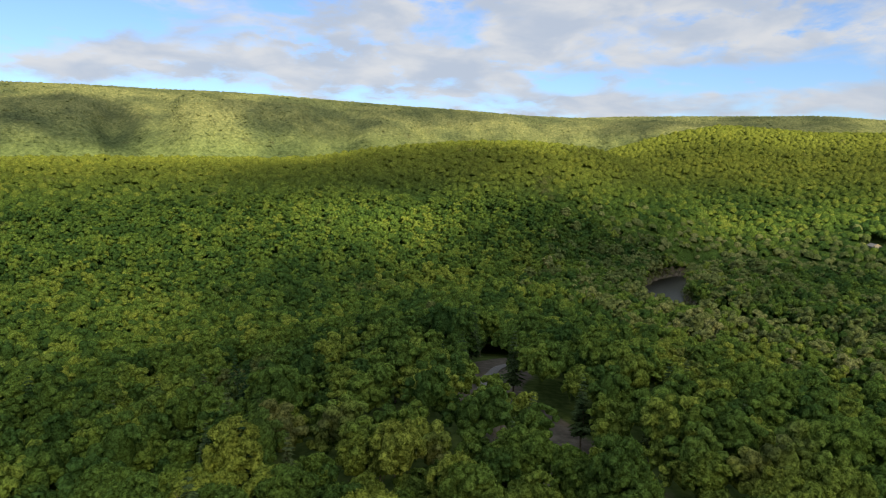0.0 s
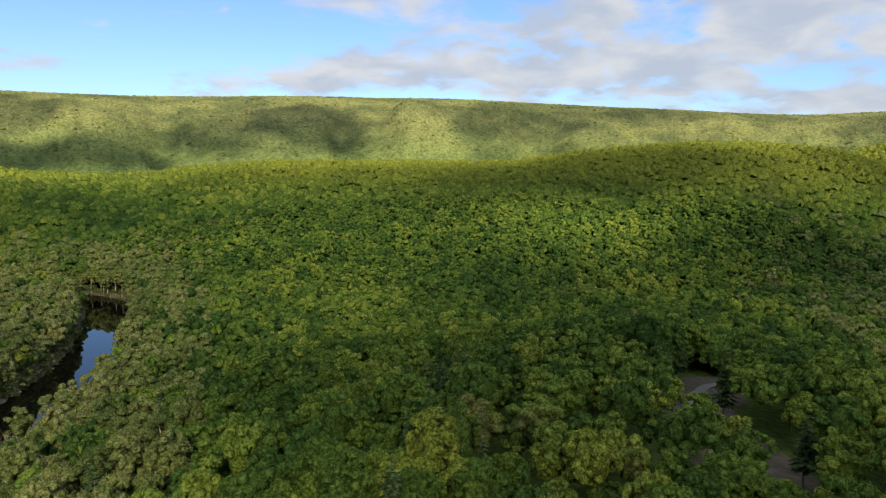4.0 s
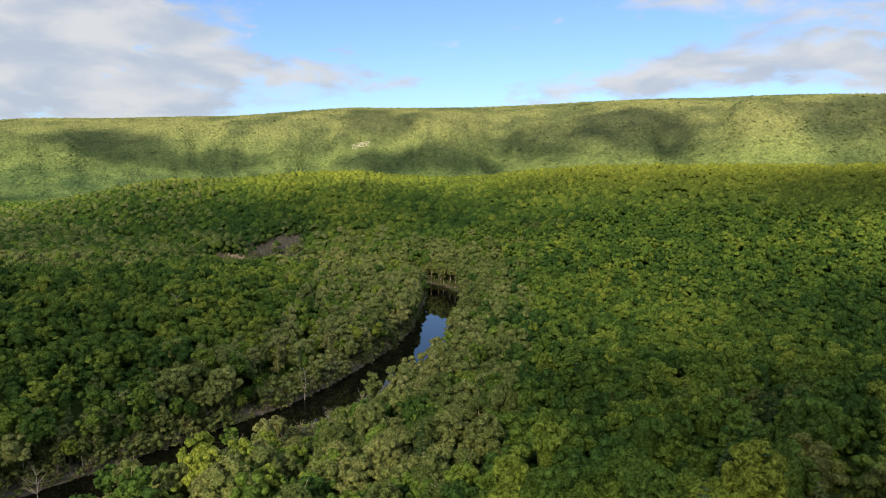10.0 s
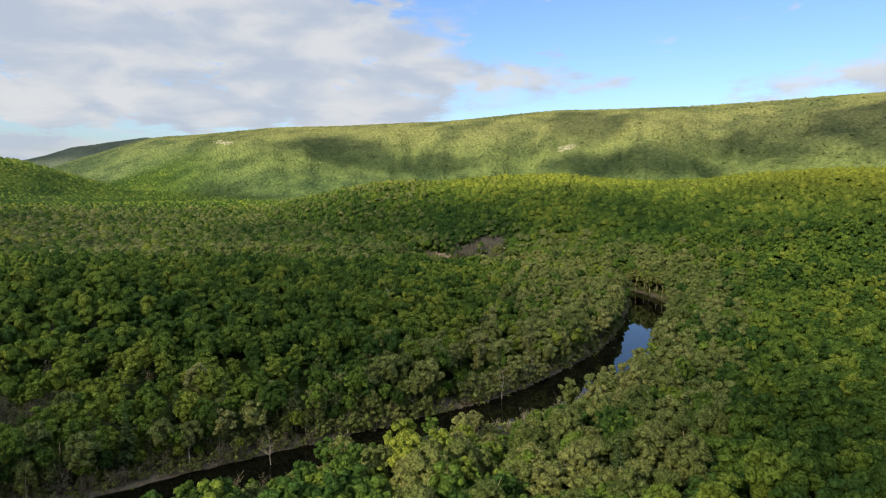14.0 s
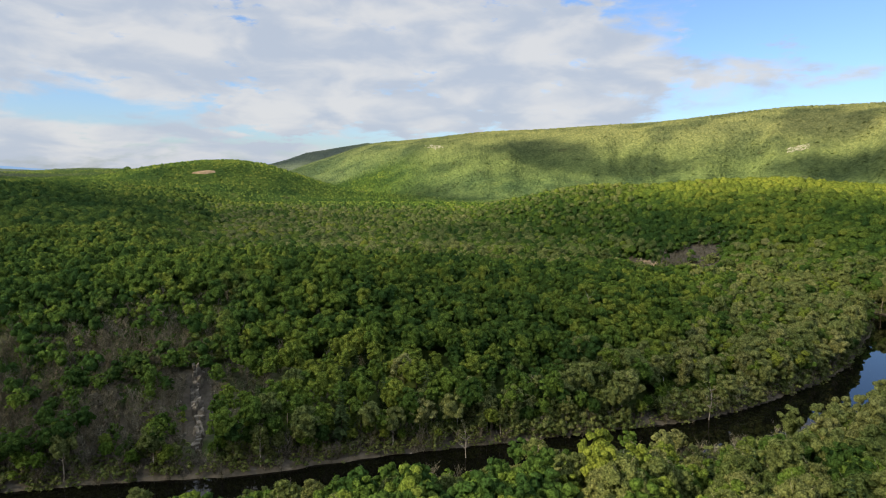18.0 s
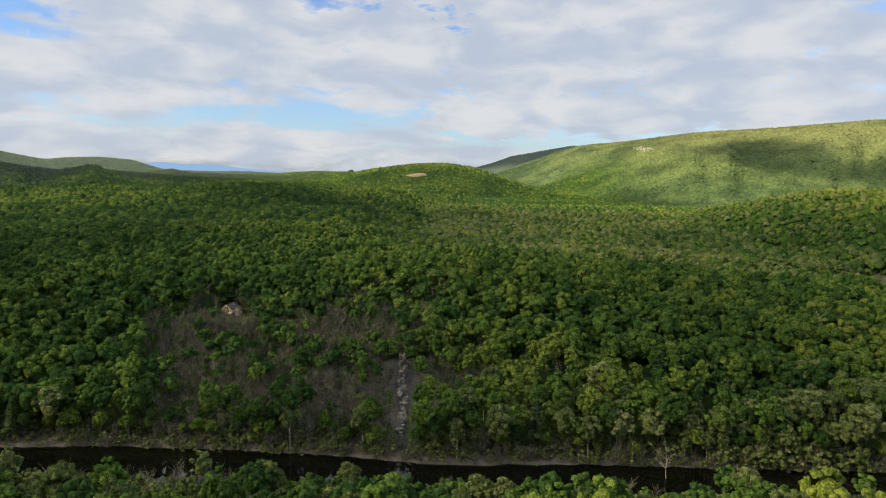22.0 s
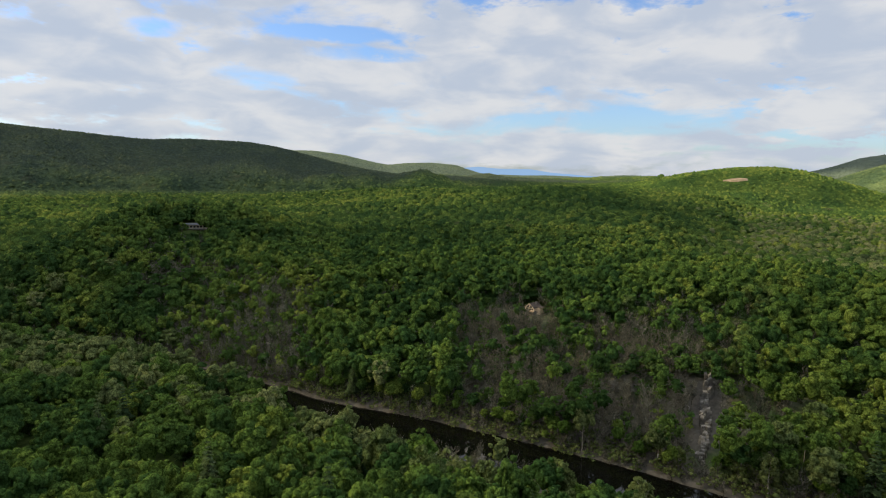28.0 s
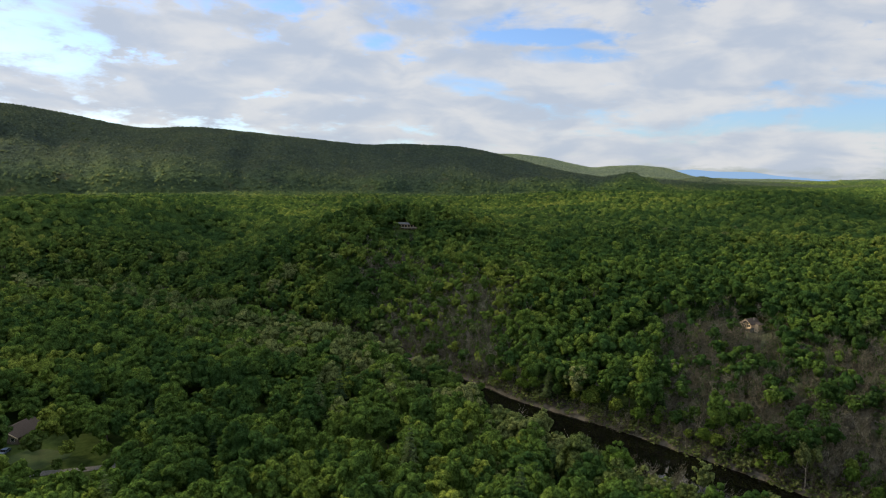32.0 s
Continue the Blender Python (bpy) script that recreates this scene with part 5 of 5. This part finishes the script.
def hill_lodge():
    root = tagged(new("hill_lodge"), "long low house with grey roof and pale deck on hilltop", "house")
    L = 10.5
    part("wall", boxed((-L + 0.5, L - 0.5, -3.6, 3.6, 0.2, 3.3)), cream, root)
    part("foundation", boxed((-L + 0.6, L - 0.6, -3.4, 3.4, -3, 0.2)), stone, root)
    for s in (-1, 1):
        bm = prism([(0, 4.75), (s * 4.6, 3.2), (s * 4.6, 3.45), (0, 5.0)], -L, L)
        bmesh.ops.rotate(bm, verts=bm.verts, cent=(0, 0, 0), matrix=Matrix.Rotation(radians(90), 3, "Z"))
        part("roof", bm, slate, root)
    part("chimney", boxed((0.6, 1.9, -0.5, 0.5, 4.3, 6.0)), stone, root)
    for k in range(8):
        x = -8.8 + k * 2.5
        window(root, x - 0.85, x + 0.85, 1.1, 2.7, -3.6)
    part("deck", boxed((-L - 1.5, L, -6.4, -3.65, -0.1, 0.15)), deck_wood, root)
    for k in range(8):
        x = -L - 1.2 + k * 3.0
        part("deck_post", boxed((x - 0.09, x + 0.09, -6.3, -6.1, -3.2, 1.1)), deck_wood, root)
    part("railing", boxed((-L - 1.5, L, -6.32, -6.2, 1.0, 1.12), (-L - 1.5, L, -6.3, -6.22, 0.3, 0.8)), white_paint, root)
    placed(root, *LODGE_AT, -8, 0.0)
    root.scale = (0.9, 0.9, 0.8)


def cabin(name, label, az, d, face, width, depth, wall_mat, roof_mat):
    root, u, k = gable_house(name, label, width, depth, 2.6, 4.6, wall_mat, roof_mat, under=0.5)
    for x in (-width * 0.28, width * 0.28):
        window(root, x - 0.55, x + 0.55, u + 0.9, u + 2.0, -depth / 2)
    part("door", boxed((-0.5, 0.5, -depth / 2 - 0.06, -depth / 2 + 0.02, u, u + 2.05)), bark, root)
    placed(root, az, d, face)


hill_house()
hill_lodge()
cabin("cabin", "small red-brown cabin with a dark roof under trees", *CABIN_AT, 60, 7, 9, red_wood, slate)
cabin("farmhouse", "dim grey-roofed house at the edge of the lawn", *FARM_AT, -40, 9, 12, bark, shingle)
cabin("cottage", "small white cottage among the trees below the knoll", *COTTAGE_AT, 30, 8, 10, white_paint, slate)

# ---- lawn, drive and car ----
lawn_mat = rough("mown_grass", (0.032, 0.058, 0.016), (0.050, 0.080, 0.022), 0.6, c=(0.045, 0.055, 0.022), c_scale=0.08)
earth_mat = rough("bare_tan_earth", (0.16, 0.125, 0.075), (0.27, 0.20, 0.135), 0.25, c=(0.34, 0.25, 0.16), c_scale=0.06)
rust_mat = rough("rusty_bare_soil", (0.22, 0.11, 0.06), (0.32, 0.17, 0.10), 0.8, c=(0.14, 0.09, 0.05), c_scale=0.2)
sand_mat = rough("damp_river_sand", (0.085, 0.068, 0.048), (0.15, 0.125, 0.095), 1.2, c=(0.16, 0.14, 0.10), c_scale=0.2)


def patch(name, label, az, d, across, along, mat, lift=0.15, seed=1, category="ground"):
    """An uneven patch that follows the land, raised above it by lift."""
    rings, n = 7, 40
    a = np.linspace(0, 2 * np.pi, n, endpoint=False)
    r = 1 + 0.22 * grid_noise(np.cos(a) * 2 + seed * 7, np.sin(a) * 2, seed) + 0.10 * grid_noise(np.cos(a) * 6 + seed * 3, np.sin(a) * 6, seed + 1)
    s = np.linspace(0, 1, rings)[1:, None]
    c = heading(az) * d
    u, v = np.cos(a) * r * s * along, np.sin(a) * r * s * across
    x = c[0] + u * heading(az)[0] + v * heading(az + 90)[0]
    y = c[1] + u * heading(az)[1] + v * heading(az + 90)[1]
    x, y = np.append(x.ravel(), c[0]), np.append(y.ravel(), c[1])
    edge = np.append(np.repeat(np.where(s[:, 0] > 0.99, -0.3, lift), n), lift)
    V = np.stack([x, y, np.maximum(height(x, y), -0.15) + edge], 1)
    F = []
    for k in range(rings - 2):
        i = np.arange(n) + k * n
        j = (np.arange(n) + 1) % n + k * n
        F += [np.stack([i, i + n, j + n], 1), np.stack([i, j + n, j], 1)]
    i = np.arange(n)
    F.append(np.stack([np.full(n, len(V) - 1), i, (i + 1) % n], 1))
    return tagged(new(name, mesh_of(name, V, np.concatenate(F), [mat], flat=False)), label, category, kind="structure")


patch("lawn", "mown green lawn beside the drive", 177.5, 233, 11, 9, lawn_mat, seed=2)
# raised to crown height so that it shows from the drone
patch("clearing", "bare tan earth clearing on the cone-shaped hill", 101.8, 1764, 30, 12, earth_mat, 9.6, 3)
patch("soil_patch", "rusty patch of bare soil between trees", 80.9, 291, 2.4, 6, rust_mat, 0.2, 5)
patch("gravel_bar", "low tan gravel bar at the water's edge", 56.0, 266, 5, 1.6, sand_mat, 0.10, 6)
patch("mud_bar", "pale mud bar strewn with driftwood", 72.5, 222, 9, 1.5, sand_mat, 0.10, 7)
DRIVE = bend([(186, 236), (181, 228), (177.5, 221), (174, 216.5), (171, 214), (168, 205), (166, 190)])
tagged(ribbon("drive", DRIVE, 1.9, 0.25, lane_mat, True, 5), "pale grey asphalt drive past the lawn", "road", kind="structure")

car_paint = rough("blue_grey_car_paint", (0.10, 0.14, 0.22), (0.12, 0.16, 0.25), 2.0, roughness=0.3, bump=0.0)
rubber = rough("black_rubber", (0.02, 0.02, 0.02), (0.03, 0.03, 0.03), 5.0)


def parked_car():
    root = tagged(new("car"), "blue-grey car parked beside the lawn", "car")
    part("body", prism([(-2.2, 0.35), (2.2, 0.35), (2.25, 0.85), (1.2, 1.0), (0.6, 1.5), (-1.1, 1.5), (-1.8, 1.0), (-2.25, 0.9)], -0.88, 0.88), car_paint, root)
    part("windscreen", prism([(1.18, 1.0), (1.22, 1.02), (0.66, 1.48), (0.6, 1.46)], -0.78, 0.78), glass, root)
    part("rear_window", prism([(-1.76, 1.0), (-1.82, 1.02), (-1.16, 1.48), (-1.1, 1.46)], -0.78, 0.78), glass, root)
    for s in (-0.885, 0.885):
        part("side_window", prism([(0.95, 1.02), (0.5, 1.42), (-1.0, 1.42), (-1.5, 1.02)], s - 0.01, s + 0.01), glass, root)
        for x in (-1.35, 1.35):
            w = bmesh.new()
            bmesh.ops.create_cone(w, cap_ends=True, segments=14, radius1=0.33, radius2=0.33, depth=0.22, matrix=Matrix.Translation((x, s * 0.95, 0.33)) @ Matrix.Rotation(radians(90), 4, "X"))
            part("wheel", w, rubber, root)
    x, y, z = plan(179.2, 243)
    root.matrix_basis = pose(x, y, z + 0.05, 0, 0, 60)


parked_car()

# ---- rock ----
pale_rock = rough("pale_weathered_rock", (0.117, 0.105, 0.086), (0.257, 0.242, 0.211), 0.9, bump=0.9, c=(0.10, 0.09, 0.075), c_scale=0.35)
white_rock = rough("white_scree_rock", (0.34, 0.33, 0.30), (0.48, 0.46, 0.43), 0.2, bump=0.6, c=(0.36, 0.33, 0.29), c_scale=0.06)
tan_rock = rough("tan_cut_bank", (0.27, 0.215, 0.15), (0.38, 0.30, 0.215), 0.3, bump=0.7, c=(0.20, 0.165, 0.13), c_scale=0.15)


def rock_mesh(seed, mat, ragged=0.32):
    """A split boulder with worn flat sides."""
    rng = np.random.default_rng(seed)
    v, f = ball(rng, 1, -2)
    v = v * rng.uniform(1 - ragged, 1.0, (len(v), 1))
    for _ in range(5):
        n = rng.normal(0, 1, 3)
        n /= np.linalg.norm(n)
        over = np.maximum(v @ n - 0.62, 0)
        v = v - over[:, None] * n
    return mesh_of("rock", v, f, [mat])


def block_mesh(seed, mat):
    """A jointed block of cliff rock with chipped corners."""
    rng = np.random.default_rng(seed)
    bm = block(bmesh.new(), -1, 1, -1, 1, -1, 1)
    for v in bm.verts:
        v.co += Vector(rng.uniform(-0.22, 0.22, 3))
    bmesh.ops.bevel(bm, geom=list(bm.edges), offset=0.16, segments=1, affect="EDGES")
    bmesh.ops.triangulate(bm, faces=bm.faces)
    return bm_mesh("rock", bm, mat)


def rocks(name, label, mat, places, seed, shape=None, lift=0.0):
    """An outcrop: every rock a piece of its own."""
    meshes = [(shape or rock_mesh)(seed + k, mat) for k in range(5)]
    rng = random.Random(seed)
    root = tagged(new(name), label, "rock")
    x0, y0, z0 = plan(*places[0][:2])
    root.matrix_basis = pose(x0, y0, z0)
    back = root.matrix_basis.inverted()
    for k, (az, d, sx, sy, sz) in enumerate(places):
        x, y, z = plan(az, d)
        ob = new("rock", meshes[k % 5])
        ob.parent = root
        ob.matrix_basis = back @ Matrix.LocRotScale((x, y, z + lift + sz * 0.45), Euler((rng.uniform(-0.2, 0.2), rng.uniform(-0.2, 0.2), radians(az) + rng.uniform(-0.4, 0.4))), Vector((sx, sy, sz)))
    return root


rng_rock = random.Random(4)
rib = []
for d in np.linspace(214, 263, 74):
    narrow = 0.25 if 226 < d < 236 else 0.5 if d < 226 else 0.65
    rib.append((103.0 + 0.15 * math.sin(d * 0.21) + rng_rock.uniform(-0.5, 0.5) * narrow, d + rng_rock.uniform(-2, 2), rng_rock.uniform(0.4, 1.0),
                rng_rock.uniform(0.5, 1.3), rng_rock.uniform(0.8, 2.0) + (1.3 * rng_rock.random() if d > 238 else 0.0)))
rocks("cliff_rib", "pale grey jointed rock rib up the wooded bluff", pale_rock, rib, 60, block_mesh)
ledge = [(rng_rock.uniform(104.5, 113), rng_rock.choice((236, 247, 258, 268)) + rng_rock.uniform(-2, 2), rng_rock.uniform(1.0, 2.6), rng_rock.uniform(0.8, 1.4), rng_rock.uniform(0.8, 2.0)) for _ in range(64)]
rocks("bluff_ledges", "grey-tan rock ledges between leafless trees", pale_rock, ledge, 70, block_mesh)
ledge = [(rng_rock.uniform(114, 133), 0, rng_rock.uniform(0.8, 2.4), rng_rock.uniform(0.7, 1.4), rng_rock.uniform(0.6, 1.6)) for _ in range(30)]
ledge = [(a, float(curve(a, BLUFF_FOOT)) + rng_rock.uniform(3, 40), *s) for a, _, *s in ledge]
rocks("slope_rocks", "small weathered rocks on the brown slope", pale_rock, ledge, 80)
cut = [(64.3 - 0.22 * k, 667 + rng_rock.uniform(-2, 2), rng_rock.uniform(2.5, 4.0), 2.5, rng_rock.uniform(6.5, 9.5) if k < 6 else rng_rock.uniform(2.0, 4.0)) for k in range(18)]
rocks("cut_bank", "bare tan cut bank at the foot of the hill", tan_rock, cut, 90)
scree = [(53.1 + rng_rock.uniform(-0.75, 0.75), 2005 + rng_rock.uniform(-26, 26), rng_rock.uniform(0.6, 2.2), rng_rock.uniform(0.6, 2.0), rng_rock.uniform(0.5, 1.4)) for _ in range(140)]
# lifted off the slope to show over the trees from the drone
rocks("ridge_scree", "white scree on the face of the long ridge", white_rock, scree, 100, lift=7.6)
scree = [(82.0 + rng_rock.uniform(-0.35, 0.35) + 0.02 * k, 2345 + 3.2 * k + rng_rock.uniform(-14, 14), rng_rock.uniform(0.9, 2.8), rng_rock.uniform(0.9, 2.6), rng_rock.uniform(0.7, 1.8)) for k in np.linspace(0, 48, 120)]
# lifted likewise to fit the drone's view
rocks("summit_scree", "white boulder field below the ridge's crest", white_rock, scree, 110, lift=7.6)
bankside = [(a, float(curve(a, BLUFF_FOOT)) - rng_rock.uniform(6.0, 9.5), rng_rock.uniform(0.3, 0.9), rng_rock.uniform(0.3, 0.8), rng_rock.uniform(0.2, 0.6))
            for a in (rng_rock.uniform(90, 139) for _ in range(90))]
rocks("bank_rocks", "tan stones along the far bank of the river", stone, bankside, 120)

# ---- dead trees and driftwood ----
drift_wood = rough("grey_driftwood", (0.13, 0.11, 0.085), (0.24, 0.205, 0.16), 2.0, bump=0.5)
dead_wood = rough("bleached_dead_wood", (0.22, 0.20, 0.17), (0.38, 0.35, 0.31), 2.0, bump=0.5)
dead_meshes = [trunk_mesh(300 + k, 14, 0.20, 6, dead_wood, 0.26) for k in range(4)]


def dead_tree(k, az, d, size=1.0):
    root = tagged(new("dead_tree"), "bleached leafless dead tree among green crowns", "tree", "dead trees")
    ob = new("trunk", dead_meshes[k % 4])
    ob.parent = root
    x, y, z = plan(az, d)
    root.matrix_basis = Matrix.LocRotScale((x, y, z), Euler((0.03, 0.04, k)), Vector((size, size, size)))


for k, (az, d, size) in enumerate(((9.9, 262, 1.25), (9.2, 266, 1.05), (68.8, 330, 1.2), (73.5, 236, 1.0), (95.5, 226, 1.0), (79.2, 205, 0.95), (88.6, 226, 0.9),
                                   (58.2, 262, 1.15), (125, 186, 0.7), (136.5, 222, 0.7), (91, 178, 0.6), (64, 200, 0.7))):
    dead_tree(k, az, d, size)


def driftwood():
    root = tagged(new("log_jam"), "pale driftwood logs stranded on a mud bar", "logs")
    x0, y0, z0 = plan(72.5, 221)
    root.matrix_basis = pose(x0, y0, z0)
    rng = random.Random(9)
    for k in range(12):
        bm = bmesh.new()
        length, turn = rng.uniform(3, 8), rng.uniform(-0.6, 0.6) + radians(70)
        c = Vector((rng.uniform(-3, 3), rng.uniform(-9, 9), 0.25 + rng.uniform(0, 0.4)))
        side = Vector((math.sin(turn), math.cos(turn), rng.uniform(-0.08, 0.12))) * length / 2
        tube(bm, c - side, c + side, rng.uniform(0.14, 0.26), rng.uniform(0.06, 0.15), 7)
        part("log", bm, drift_wood, root)


driftwood()


# ---- blue mountains on the horizon ----


def far_range():
    """A low even far range; its haze is put in as a flat blue glow, so only the outline is left."""
    m, nt, out = material("haze_glow_hills")
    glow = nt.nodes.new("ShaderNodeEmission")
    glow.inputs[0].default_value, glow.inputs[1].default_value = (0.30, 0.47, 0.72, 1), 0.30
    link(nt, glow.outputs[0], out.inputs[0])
    az = np.linspace(100, 131, 90)
    top = EYE_Z + 4850 * np.tan(np.radians(curve(az, [(100, -0.4), (109.6, -0.33), (114, -0.24), (117, 0.02), (118.6, 0.3), (121.1, 0.28), (123, 0.42), (125, 0.25), (131, 0.1)])
                                           + 0.03 * grid_noise(az, az * 0, 3)))
    ring = np.stack([-np.sin(np.radians(az)), np.cos(np.radians(az))], 1)
    V = np.concatenate([np.column_stack([ring * 4850, top]), np.column_stack([ring * 4700, np.full(90, 40.0)]), np.column_stack([ring * 4930, np.full(90, 40.0)])])
    i = np.arange(89)
    F = np.concatenate([np.stack([i + 90, i, i + 1], 1), np.stack([i + 90, i + 1, i + 91], 1), np.stack([i, i + 180, i + 181], 1), np.stack([i, i + 181, i + 1], 1)])
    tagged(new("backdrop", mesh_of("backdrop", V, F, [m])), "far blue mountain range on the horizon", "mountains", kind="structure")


far_range()
